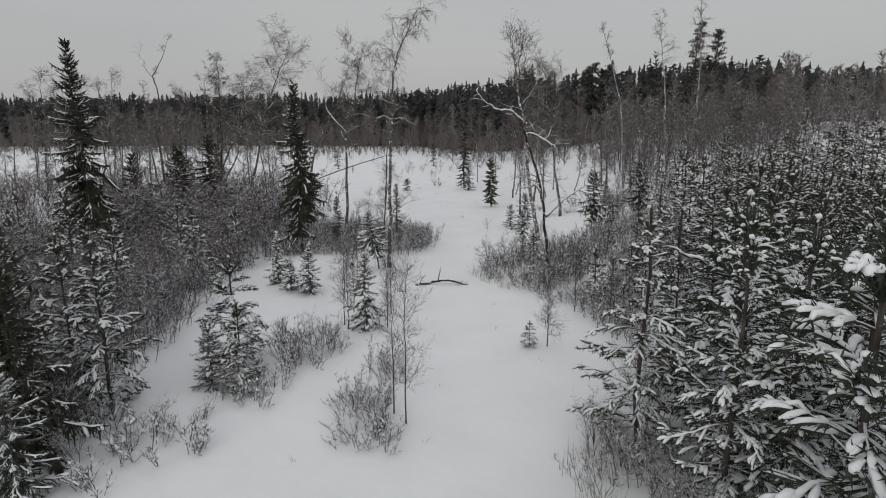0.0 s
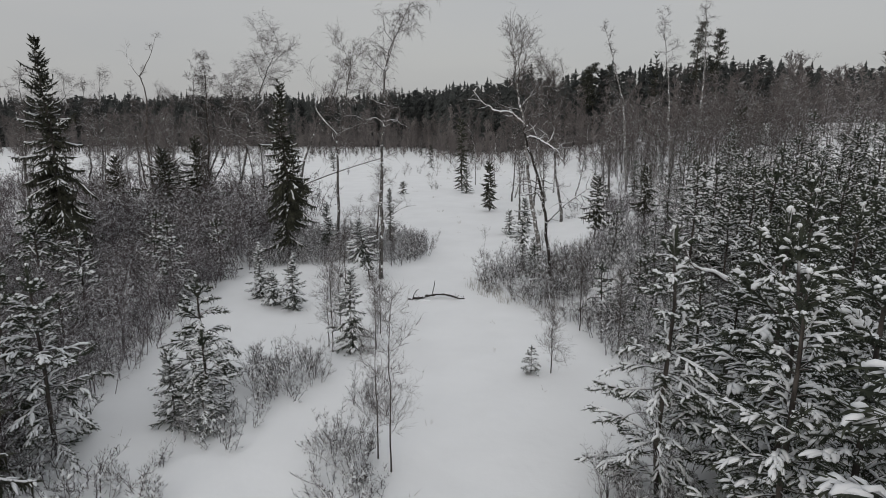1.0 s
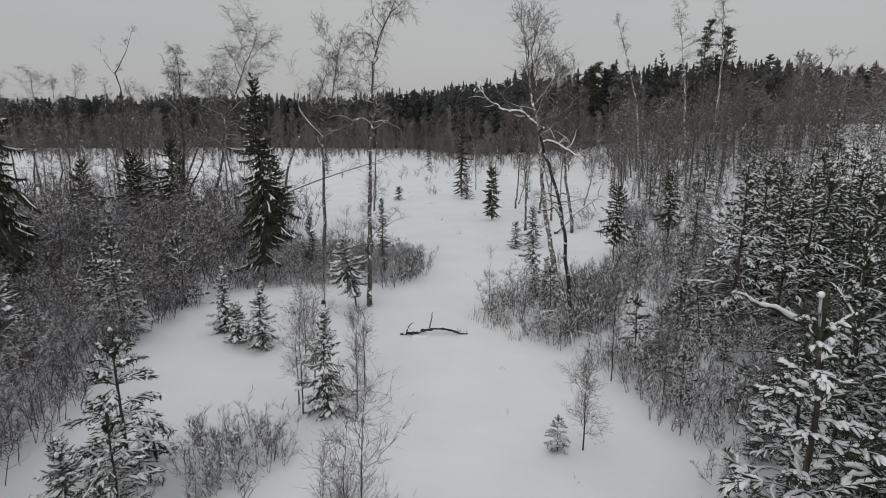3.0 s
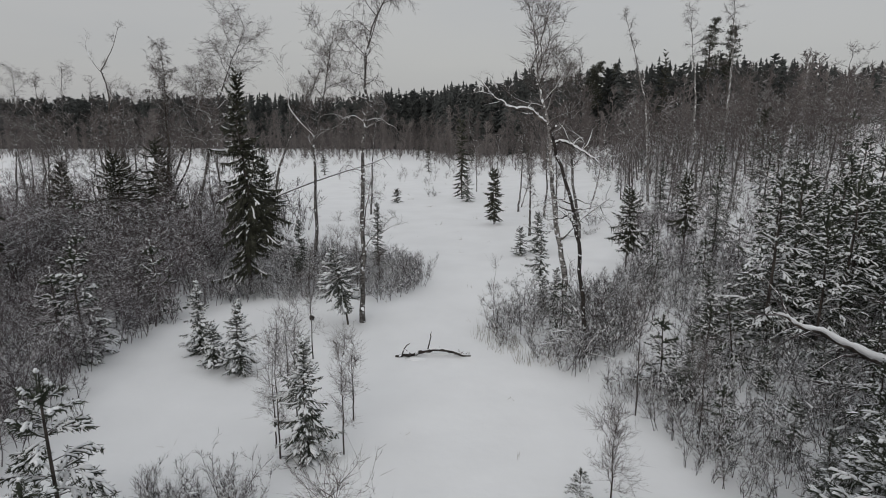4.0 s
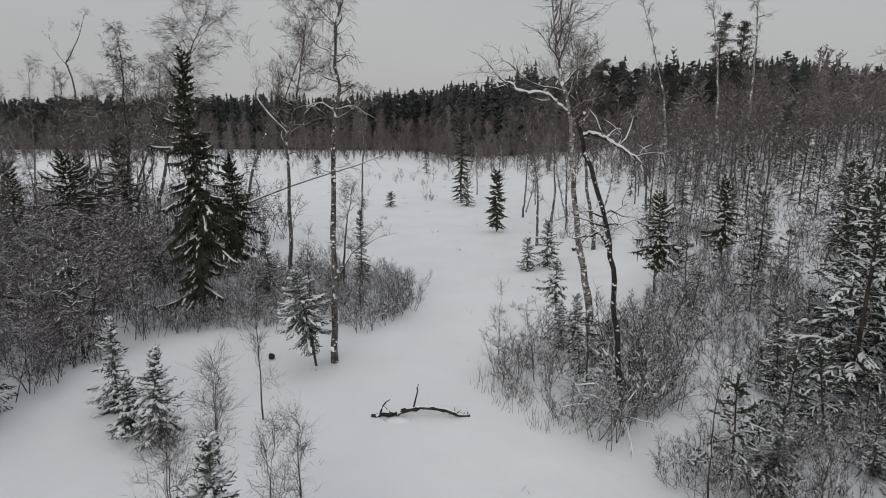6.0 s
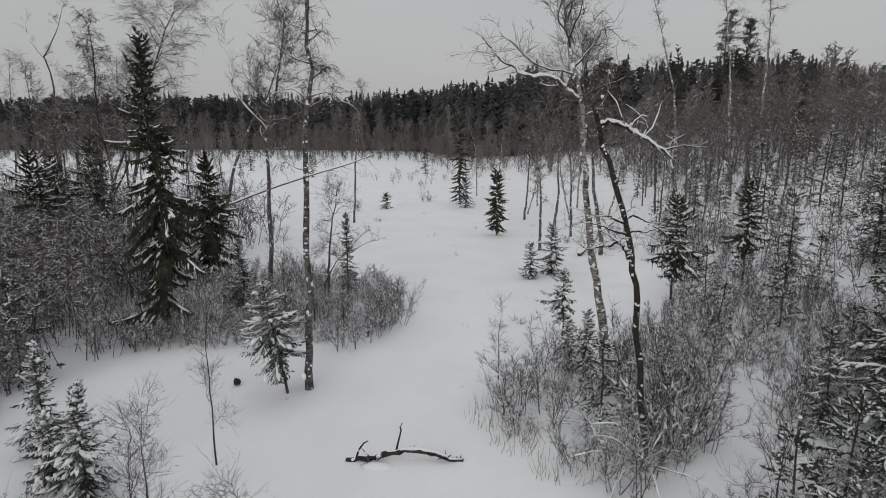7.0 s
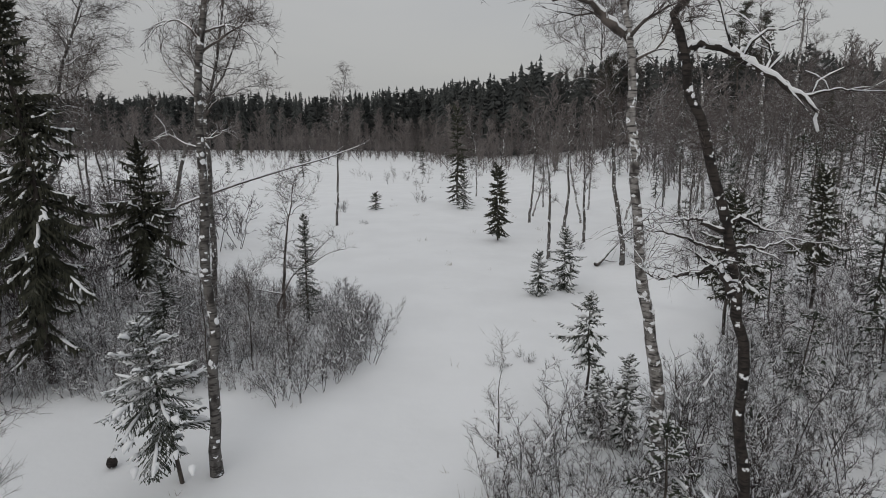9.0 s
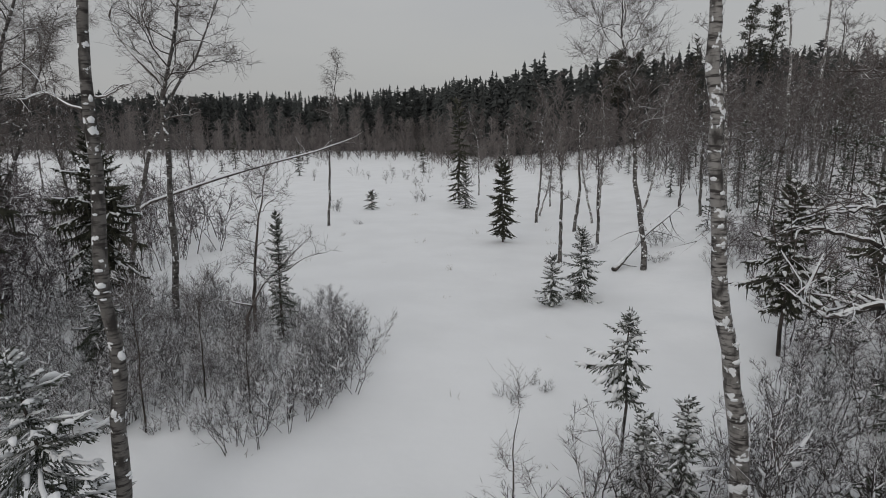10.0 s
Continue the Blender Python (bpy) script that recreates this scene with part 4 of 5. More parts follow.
# ---- dead branch lying on the snow ----
def dead_branch():
    rng = random.Random(5)
    ob = tagged(new("dead_branch"), "dark crooked dead branch lying on the snow", "branch")
    wood, stub, white = Shape(), Shape(), Shape()
    base = [(-1.75, 0.05, -0.06), (-1.35, 0, 0.04), (-1.06, -0.03, 0.05), (-0.75, 0, 0.16), (-0.3, 0.05, 0.24), (0.1, 0.02, 0.25), (0.5, 0, 0.19), (0.85, -0.04, 0.05), (1.16, 0, 0.0)]
    crooked = flowing(base, 3, rng, 0.014)
    wood.tube(crooked, [rng.uniform(0.04, 0.08) for _ in crooked], 8)
    for i in range(22):
        u = rng.uniform(0.1, 0.98) * (len(base) - 1)
        j = min(int(u), len(base) - 2)
        p = np.array(base[j]) + (np.array(base[j + 1]) - np.array(base[j])) * (u - j)
        stub.spike(p, p + np.array([rng.gauss(0, 0.15), rng.gauss(0, 0.12), rng.uniform(-0.05, 0.2)]), 0.06)
    s1 = [(-1.5, 0, 0.02), (-1.42, 0, 0.28), (-1.3, 0, 0.45), (-1.18, 0, 0.52)]
    s2 = [(-0.5, 0.02, 0.22), (-0.42, 0.02, 0.55), (-0.36, 0.03, 0.8), (-0.38, 0.03, 0.88), (-0.33, 0.03, 1.0)]
    twig1, twig2 = Shape(), Shape()
    twig1.tube(s1, [0.03, 0.025, 0.022, 0.012], 5)
    twig2.tube(s2, [0.03, 0.024, 0.02, 0.02, 0.01], 5)
    white.tube([(p[0], p[1], p[2] + 0.06) for p in base[3:]], [0.02, 0.06, 0.065, 0.05, 0.06, 0.03], 6, 0.6)
    white.lump((-0.1, 0.22, -0.02), 0.9, 0.22, 0.09, rng, 13)
    white.lump((-0.9, -0.25, -0.05), 0.5, 0.25, 0.1, rng, 9)
    part("stem", wood, M_OLD, ob, "", True)
    part("stubs", stub, M_OLD, ob, "", False, "stuff")
    part("twig", twig1, M_OLD, ob, "", True)
    part("twig", twig2, M_OLD, ob, "", True)
    part("snow", white, M_SNOW, ob, "snow caked along the stem", True)
    ob.matrix_basis = pose(0, 32.0, ground_z(0, 32) - 0.02)


dead_branch()

# ---- conifers, one by one ----
S_BIG, S_SMALL = "tall dark spruce with drooping boughs and patches of snow", "small snow-covered spruce on the open snow"


def spruce_at(x, y, h, r, seed, snow=0.7, bare=0.04, droop=0.5, thin=1.0, label=S_SMALL, lean=0.0):
    ob = spruce(h, r, seed, snow, bare, droop, thin, label, coarse=min(3.0, max(1.0, (math.hypot(x, y - 20) - 4) / 24)))
    ob.matrix_basis = at(x, y, 0, 1, 0, lean)
    return ob


spruce_at(-10.4, 40.5, 11.7, 2.2, 101, 0.8, 0.13, 0.8, 1.6, S_BIG)
spruce_at(-23.4, 37.2, 14.0, 3.0, 102, 0.85, 0.03, 0.7, 1.7, "large dense spruce with dark drooping boughs")
spruce_at(-3.28, 24.7, 3.45, 1.05, 103, 1.35, 0.03, 0.6)
spruce_at(-9.5, 32.2, 3.0, 0.75, 104, 1.3)
spruce_at(-7.2, 30.3, 2.75, 0.95, 105, 1.4)
spruce_at(-8.5, 31.0, 1.7, 0.8, 106, 1.4)
spruce_at(-4.35, 35.75, 3.75, 1.3, 107, 1.55, 0.27, 0.5, 1.0, "snow-laden leaning young spruce beside a birch", -9)
spruce_at(3.83, 64.0, 5.1, 1.0, 108, 0.6, 0.12, 0.7, 1.0, "thin drooping spruce standing alone on the snow")
spruce_at(4.95, 50.4, 2.0, 0.8, 109, 1.15)
spruce_at(6.31, 51.7, 3.0, 1.3, 110, 1.15)
spruce_at(4.9, 39.7, 3.15, 1.05, 111, 1.65, 0.40, 0.7, 1.0, "young spruce with bare lower stem and snowy crown")
spruce_at(5.35, 37.6, 2.2, 0.6, 112, 1.5)
spruce_at(4.75, 37.9, 1.7, 0.55, 113, 1.2)
spruce_at(-6.81, 79.7, 1.6, 0.75, 114, 0.6)
spruce_at(0.93, 83.7, 10.0, 1.1, 115, 0.5, 0.1, 0.7, 0.9, "slender spruce with sparse boughs at the bog's edge")
spruce_at(1.6, 80.5, 3.2, 1.3, 116, 0.8)
spruce_at(14.6, 46.4, 5.2, 1.15, 117, 1.1, 0.34, 0.6, 1.1, "young spruce with bare stem under a dense snowy crown")
spruce_at(10.6, 44.5, 5.05, 1.35, 118, 1.15, 0.28, 0.6, 1.1, "young spruce with bare stem under a dense snowy crown")
spruce_at(-25.0, 59.7, 8.2, 2.6, 119, 0.85, 0.04, 0.5, 1.0, S_BIG)
spruce_at(-25.5, 54.4, 7.0, 2.9, 120, 1.0, 0.04, 0.5, 1.0, "snowy bushy spruce among bare thicket")
spruce_at(-12.7, 50.2, 7.0, 2.1, 121, 0.85, 0.05, 0.75, 1.4, S_BIG)
spruce_at(-28.5, 60.5, 6.5, 2.5, 122, 0.85, 0.04, 0.5, 1.0, S_BIG)
spruce_at(-10.7, 14.4, 5.4, 1.6, 132, 0.7, 0.0, 0.5, 1.0, "dark dense young spruce with snowy boughs")
spruce_at(-12.4, 16.4, 6.0, 1.8, 133, 0.7, 0.0, 0.5, 1.0, "dark dense young spruce with snowy boughs")
spruce_at(-9.6, 12.6, 3.6, 1.2, 134, 0.9, 0.0, 0.5, 1.0, "dark dense young spruce with snowy boughs")
spruce_at(-23.0, 56.8, 7.4, 2.4, 130, 0.8, 0.04, 0.5, 1.0, S_BIG)
spruce_at(-31.5, 57.0, 6.0, 2.3, 131, 0.85, 0.04, 0.5, 1.0, S_BIG)
spruce_at(-4.35, 46.0, 4.2, 0.75, 123, 0.7, 0.05, 0.4, 1.0, "narrow snowy spruce among bare shrubs")
spruce_at(-8.4, 43.0, 3.6, 1.0, 124, 0.8, 0.05, 0.4, 1.0, "snowy spruce among bare shrubs")
spruce_at(-7.6, 18.9, 2.4, 0.85, 125, 1.2, 0.0, 0.4, 1.0, "young spruce in a snowy clump")
spruce_at(44.4, 97.0, 6.2, 2.2, 126, 0.8, 0.02, 0.4, 1.0, "snowy spruce on the bank")
spruce_at(47.5, 99.0, 5.0, 1.9, 127, 0.8, 0.02, 0.4, 1.0, "snowy spruce on the bank")
spruce_at(49.5, 156.7, 21.0, 3.0, 128, 0.1, 0.1, 0.6, 0.9, "tall dark spruce above the far wood")

def in_gap(x, y):
    """The open snow beside the dark birch."""
    return 29.5 < y < 36.4 and abs(x - 7.2 - 0.52 * (y - 31)) < 1.25 - 0.02 * (y - 33) ** 2


P_LABEL = "young pine with snow heaped on its branches"
PINES = 5


def pine_at(x, y, h, turn, k, lean=0.0, fine=True, sparse=False):
    specs = [(6.0, 1.3), (5.4, 1.2), (6.6, 1.4), (4.6, 1.15), (3.6, 1.0)]
    k = k % PINES
    h0, r0 = specs[k]
    return stand(("pine", k, fine, sparse), lambda: young_pine(h0, r0, 200 + k, 0.55 if fine else 0.5, P_LABEL, fine, sparse), at(x, y, turn, h / h0, 0.0, lean, turn * 3), "", "young pines")


pine_at(5.7, 15.6, 6.6, 40, 2)
pine_at(6.7, 12.4, 6.5, 200, 0)
pine_at(8.0, 19.6, 4.6, 280, 1)
pine_at(13.0, 33.2, 7.1, 70, 2)
pine_at(14.6, 34.6, 6.8, 190, 0)
pine_at(14.2, 31.9, 5.4, 310, 1)
pine_at(15.9, 33.2, 6.6, 20, 2)
pine_at(-9.9, 16.9, 5.4, 30, 1)
pine_at(-11.1, 17.2, 5.6, 130, 0)
pine_at(-12.2, 13.5, 6.6, 10, 0)
pine_at(-7.7, 21.3, 4.0, 80, 4)
pine_at(-6.75, 19.3, 2.9, 180, 4)
pine_at(-6.4, 18.3, 1.8, 20, 4)
pine_at(3.55, 22.75, 1.1, 60, 4)
pine_at(-13.8, 31.5, 4.4, 60, 3)
pine_at(-16.2, 28.0, 4.8, 300, 1)
right_edge_y, right_edge_x = (4, 13, 18, 21, 24, 26, 40), (6.0, 7.4, 8.6, 9.4, 10.5, 13.0, 15.0)
rng = random.Random(77)
for x, y in scatter(lambda x, y: x > np.interp(y, right_edge_y, right_edge_x) and not (23.5 < y < 36 and x < 17.5), (4, 5, 22, 38), 1.95, 31, 3000):
    near = 1.0 if y < 24 else 0.9
    pine_at(x, y, near * rng.uniform(4.6, 7.4), rng.uniform(0, 360), rng.randint(0, 4), rng.gauss(0, 2), x < 13)
for x, y in scatter(lambda x, y: x < -13 - 0.2 * y, (-26, 6, -8, 34), 2.6, 32, 400):
    pine_at(x, y, rng.uniform(3.6, 5.6), rng.uniform(0, 360), rng.randint(0, 4), rng.gauss(0, 2), x > -14)
for x, y in scatter(lambda x, y: x > 20 + 0.12 * (y - 38), (20, 38, 62, 95), 4.6, 33, 500):
    pine_at(x, y, rng.uniform(3.0, 6.0), rng.uniform(0, 360), rng.randint(0, 4), rng.gauss(0, 2), False, True)

for x, y in scatter(lambda x, y: x > np.interp(y, (24, 30, 36, 48), (18.0, 16.0, 16.5, 21.0)) and x < 0.85 * y + 2, (15, 24, 36, 50), 1.9, 40, 1500):
    pine_at(x, y, rng.uniform(4.2, 6.2), rng.uniform(0, 360), rng.randint(0, 4), rng.gauss(0, 2), False)

# small snowy conifers in the scrub
for x, y in scatter(lambda x, y: x > np.interp(y, (23, 29, 34, 37, 40, 46, 55, 70), (8.0, 7.0, 4.5, 6.5, 10.0, 12.5, 14, 17)) and not in_gap(x, y), (4, 23, 24, 70), 3.1, 35, 420):
    pine_at(x, y, rng.uniform(1.5, 3.2), rng.uniform(0, 360), 3 + rng.randint(0, 1), rng.gauss(0, 3), False, True)
for x, y in scatter(lambda x, y: x < np.interp(y, (20, 30, 40, 60), (-13, -14, -12.5, -16)), (-40, 20, -10, 62), 4.2, 36, 300):
    pine_at(x, y, rng.uniform(2.0, 4.2), rng.uniform(0, 360), 3 + rng.randint(0, 1), rng.gauss(0, 3), False, True)

for i, (x, y) in enumerate(scatter(lambda x, y: x > np.interp(y, (22, 25, 30, 33), (9.0, 7.8, 7.4, 9.5)) and not in_gap(x, y), (7, 22, 15, 34), 1.75, 38, 300)):
    if i % 2:
        pine_at(x, y, rng.uniform(1.5, 2.9), rng.uniform(0, 360), 3 + rng.randint(0, 1), rng.gauss(0, 3), False, True)
    else:
        k = i % 3
        stand(("brush spruce", k), lambda: spruce((2.2, 2.7, 1.8)[k], (0.7, 0.75, 0.65)[k], 500 + k, 1.0, 0.05, 0.35, 0.7, "small snowy spruce among brush", coarse=1.3), at(x, y, i * 67, rng.uniform(0.8, 1.15)), "", "small spruces in the brush")

for i, (x, y) in enumerate(scatter(lambda x, y: x > np.interp(y, (44, 60, 80), (13.5, 15.5, 19)) and x < 0.55 * y + 2, (12, 44, 60, 100), 5.0, 39, 110)):
    k = i % 3
    stand(("bank spruce", k), lambda: spruce((3.8, 4.6, 3.0)[k], (0.95, 1.05, 0.9)[k], 520 + k, 0.9, 0.12, 0.5, 0.6, "dark young spruce among bare scrub", coarse=2.0), at(x, y, i * 71, rng.uniform(0.7, 1.15)), "", "dark spruces on the bank")

# tall pines above the far wood
for x, y, h, k in [(57, 149, 26.0, 1), (62.5, 152, 24.0, 2), (36, 165, 21, 3), (33, 160, 20, 4), (41, 168, 20, 5)]:
    ob = tall_pine(h, 300 + k, "old pine with bare trunk and flat dark crown")
    ob.matrix_basis = at(x, y)

# ---- bare groves on the bank ----
rng = random.Random(9)


def grove_tree(k):
    h = (9.5, 8.0, 11.0, 7.0, 10.0)[k]
    return bare_tree(simple_line(h, ((-1) ** k * 0.5, 0.3), 0.25, 60 + k), 0.085, 70 + k, limbs=15, first=0.16, reach=1.4, weep=0.1, twigs=0.5, hair=1.3,
                     label="slim grey birch in a bare grove", joined=True)


for x, y in scatter(lambda x, y: x > 14.5 + 0.25 * (y - 60) and x < 30 + 0.5 * (y - 50), (8, 60, 75, 118), 2.7, 34, 900):
    k = rng.randint(0, 4)
    stand(("grove", k), lambda: grove_tree(k), at(x, y, rng.uniform(0, 360), rng.uniform(0.75, 1.15)), "", "bare grove")

for x, y in scatter(lambda x, y: x < -24 - 0.1 * (y - 50), (-75, 52, -24, 100), 5.5, 37, 120):
    k = rng.randint(0, 4)
    stand(("grove", k), lambda: grove_tree(k), at(x, y, rng.uniform(0, 360), rng.uniform(0.9, 1.5)), "", "bare grove")

for x, y in scatter(lambda x, y: x < -15 - 0.3 * (y - 48), (-36, 47, -14, 64), 3.4, 48, 90):
    k = rng.randint(0, 4)
    stand(("grove", k), lambda: grove_tree(k), at(x, y, rng.uniform(0, 360), rng.uniform(0.6, 0.95)), "", "bare grove")

# ---- thickets ----
left_edge_y, left_edge_x = (11, 15, 18, 21, 27.7, 32.7, 36.8, 39.0, 40.0, 41.6, 45.5, 50, 55, 60, 78), (-10.3, -10.6, -11.0, -10.9, -12.4, -12.8, -12.4, -11.6, -4.6, -2.0, -1.7, -3.5, -7.5, -12.0, -22)
in_left = lambda x, y: x < np.interp(y, left_edge_y, left_edge_x) and y < 78 - 0.1 * x and x > -0.85 * y - 3
spots = [(x, y, 1.0 + 0.5 * min(1, max(0, (y - 33) / 12))) for x, y in scatter(lambda x, y: in_left(x, y) and y < 50 and x > -28, (-28, 11, -1, 50), 0.78, 41, 9000)]
spots += [(x, y, 1.6) for x, y in scatter(lambda x, y: in_left(x, y) and x < -13 and not (y < 50 and x > -28), (-60, 18, -1, 80), 1.7, 44, 3500)]
near = [s for s in spots if s[0] > -14 and s[1] > 39]
low_near = [(x, y, 0.66 if x > -6.5 else 0.8) for x, y, k in near]
low_near += [(x, y, 0.62) for x, y in scatter(lambda x, y: in_left(x, y) and x > -11, (-11, 39, -1, 48), 0.72, 47, 3000)]
thicket("willow_thicket", "dense grey willow thicket dusted with snow", low_near, ["willow", "brush", "willow", "low"], 1, M_FROST)
close = [s for s in spots if s not in near and s[2] < 1.55]
thicket("birch_thicket", "dense young birch thicket dusted with snow", close, ["sapling", "sapling", "brush"], 2)
thicket("birch_thicket", "dense grey birch scrub behind the clearing", [s for s in spots if s[2] > 1.55], ["far_sapling", "far_sapling", "far_brush"], 11)
r_edge_y, r_edge_x = (23, 26.5, 29.7, 31.6, 34, 37, 39, 42, 46, 50, 55, 65, 80), (7.2, 6.6, 5.9, 3.6, 2.2, 3.6, 7.5, 9.6, 11.2, 12.8, 13.5, 17, 19)
spots = [(x, y, 0.9) for x, y in scatter(lambda x, y: x > np.interp(y, r_edge_y, r_edge_x) and not in_gap(x, y) and (x < 8.5 or y > 33 or (x * 7.3 + y * 3.1) % 1 < 0.45), (1, 23, 17, 43), 0.82, 42, 4000)]
thicket("willow_thicket", "snow-dusted willow thicket round birch trunks", spots, ["willow", "brush", "willow", "low"], 3, M_BRUSH)
spots = [(x, y, 0.9) for x, y in scatter(lambda x, y: x > np.interp(y, r_edge_y, r_edge_x), (1, 43, 17, 60), 1.05, 46, 1200)]
thicket("willow_thicket", "sparse snow-dusted thicket on the bank", spots, ["sapling", "brush", "willow"], 4, M_SCRUB)
tall = [(7.0, 33.4, 1.25), (7.4, 34.6, 1.3), (6.7, 35.2, 1.3), (6.3, 33.0, 1.2), (7.2, 32.4, 1.2), (6.0, 36.6, 1.1)]
thicket("willow_thicket", "tall upright willow stems behind a birch", tall, ["brush", "willow"], 13, M_BRUSH)
in_bank = lambda x, y: np.interp(y, (30, 40, 80, 120), (15, 16, 20, 26)) < x < 0.9 * y + 4
spots = [(x, y, 1.15) for x, y in scatter(lambda x, y: in_bank(x, y) and y < 70 and (x < 21 or noise.noise(Vector((x * 0.12, y * 0.12, 5.0))) > -0.05), (14, 30, 70, 70), 1.7, 43, 3000)]
spots += [(x, y, 1.6) for x, y in scatter(lambda x, y: in_bank(x, y) and y >= 70, (16, 70, 100, 120), 3.1, 45, 2500)]
thicket("birch_thicket", "bare birch scrub on the snowy bank", spots, ["far_sapling", "far_sapling", "far_brush"], 5, M_BANK)

# single bushes on the clearing
W_LABEL = "grey leafless willow bush dusted with snow"
for x, y, kind, size, k in [(-6.2, 18.9, "brush", 0.6, 1), (-7.0, 18.0, "brush", 0.6, 2), (-5.9, 17.7, "low", 1.2, 0), (-6.9, 20.0, "brush", 0.7, 3), (-9.3, 14.6, "brush", 0.8, 0), (-9.8, 16.0, "brush", 0.9, 1), (-1.5, 15.2, "low", 1.1, 0), (-1.3, 16.3, "low", 1.2, 1), (-1.9, 17.4, "willow", 0.85, 2), (-2.2, 20.3, "willow", 0.75, 3), (-1.4, 19.6, "willow", 0.7, 1),
                            (-5.6, 21.5, "willow", 1.0, 0), (-4.6, 22.6, "willow", 0.9, 1), (-4.9, 20.6, "low", 1.2, 2), (-5.3, 18.9, "low", 1.2, 0), (-7.9, 14.6, "low", 1.5, 0), (-6.8, 14.9, "low", 1.5, 1), (-8.6, 15.8, "low", 1.5, 2),
                            (-7.2, 16.2, "low", 1.3, 3), (-8.0, 13.4, "low", 1.4, 1), (4.2, 13.5, "willow", 0.8, 2), (4.6, 15.3, "brush", 0.75, 3), (5.4, 14.0, "brush", 0.9, 0), (5.6, 12.0, "brush", 0.9, 1), (5.2, 12.7, "brush", 0.8, 2), (6.2, 11.2, "brush", 0.9, 3), (6.0, 13.3, "brush", 0.8, 0), (5.0, 14.8, "willow", 0.9, 1), (6.0, 14.6, "brush", 0.8, 1), (6.6, 16.9, "brush", 0.8, 2), (7.0, 18.3, "willow", 0.9, 3), (7.6, 21.6, "brush", 0.8, 0), (4.8, 11.4, "low", 1.3, 1),
                            (2.2, 35.4, "willow", 0.5, 1), (2.6, 42.0, "low", 0.6, 2), (3.6, 42.8, "low", 0.6, 3), (-2.6, 40.6, "willow", 0.95, 0), (-1.7, 42.6, "willow", 1.0, 1), (-1.6, 44.3, "willow", 0.95, 2),
                            (-3.1, 39.6, "willow", 0.9, 3), (-11.2, 27.0, "sprout", 0.9, 0), (8.6, 60.5, "low", 0.9, 1), (11.2, 57.0, "low", 0.9, 2), (12.2, 60.0, "willow", 0.8, 3), (13.0, 54.0, "willow", 0.8, 0),
                            (-5.2, 22.3, "willow", 0.85, 3), (-5.0, 21.2, "willow", 0.8, 2), (-4.2, 21.9, "willow", 0.7, 0), (-6.0, 22.4, "willow", 0.75, 1), (-5.5, 20.4, "willow", 0.6, 3),
                            (-2.5, 17.2, "willow", 0.7, 0), (-2.1, 16.3, "low", 1.3, 3), (-1.7, 16.7, "willow", 0.65, 1), (-2.6, 18.0, "low", 1.2, 2), (-2.0, 15.5, "low", 1.2, 2),
                            (-3.0, 86.0, "willow", 0.8, 0), (-9.5, 78.0, "willow", 0.7, 1), (-6.5, 71.0, "low", 0.6, 2)]:
    stand(("bush", kind, k), lambda: bush(kind, k, W_LABEL), at(x, y, (x * 97 + y * 31) % 360, size), "", "bushes on the clearing")


def sapling_at(x, y, h, seed, label, spread=1.0, limbs=16):
    birch_at(x, y, [(0, 0, 0), (0.02, 0, h * 0.35), (0.0, 0.03, h * 0.7), (0.1, 0, h)], 0.024, seed, limbs=limbs, first=0.2, reach=spread, weep=-0.1, twigs=0.22, rise=0.8, label=label, name="birch_sapling", category="sapling", bark=M_BARK, hair=0.6, joined=True)


sapling_at(-0.77, 16.6, 4.6, 81, "slender bare birch sapling with fine twigs", 1.15, 13)
sapling_at(2.35, 37.0, 2.4, 99, "thin crooked sapling standing in snow", 0.35, 3)
sapling_at(-1.2, 17.2, 3.8, 82, "slender bare birch sapling with fine twigs", 0.8, 8)
sapling_at(4.27, 22.8, 2.3, 83, "small bare sapling beside a low snowy bush", 0.7)
for k, (x, y, h) in enumerate([(-4.1, 24.8, 3.4), (-4.4, 25.4, 2.9), (-2.4, 25.0, 3.0), (-5.1, 29.0, 2.9), (-4.3, 27.2, 3.2), (-2.5, 27.0, 2.6), (-4.95, 31.8, 4.4), (-5.6, 40.0, 4.0), (-4.9, 41.5, 3.0), (-3.6, 41.0, 2.2), (6.2, 27.4, 3.6), (7.4, 25.6, 3.0)]):
    sapling_at(x, y, h, 84 + k, "thin bare sapling standing in snow", 0.75, 9)


# ---- shrub bowed down by snow ----
def bowed_shrub(seed):
    rng = random.Random(seed)
    ob = tagged(new("bowed_shrub"), "leafless shrub with arching branches lined with snow", "bush")
    for _ in range(13):
        a = rng.uniform(0, 6.28)
        stem, white = Shape(), Shape()
        pts = arc((rng.gauss(0, 0.1), rng.gauss(0, 0.1), 0.3), (math.cos(a) * 0.8, math.sin(a) * 0.8, 1.2), rng.uniform(1.2, 2.2), rng.uniform(1.2, 2.0), 9, rng, 0.12)
        stem.tube(pts, [0.018 - 0.0016 * i for i in range(10)], 5)
        for i in range(3, 9):
            for _k in range(2):
                w = unit(unit(pts[i + 1] - pts[i]) + np.array([rng.gauss(0, 0.6), rng.gauss(0, 0.6), rng.gauss(-0.1, 0.3)]))
                stem.spike(pts[i], pts[i] + w * rng.uniform(0.2, 0.5), 0.012)
        white.tube([p + np.array([0, 0, 0.016]) for p in pts[2:]], [0.006] + [rng.uniform(0.012, 0.026) for _k in pts[3:]], 5, 0.9)
        one = part("branch", stem, M_BRUSH, ob)
        part("snow", white, M_SNOW, one, "ridge of snow along the branch", True)
    return ob


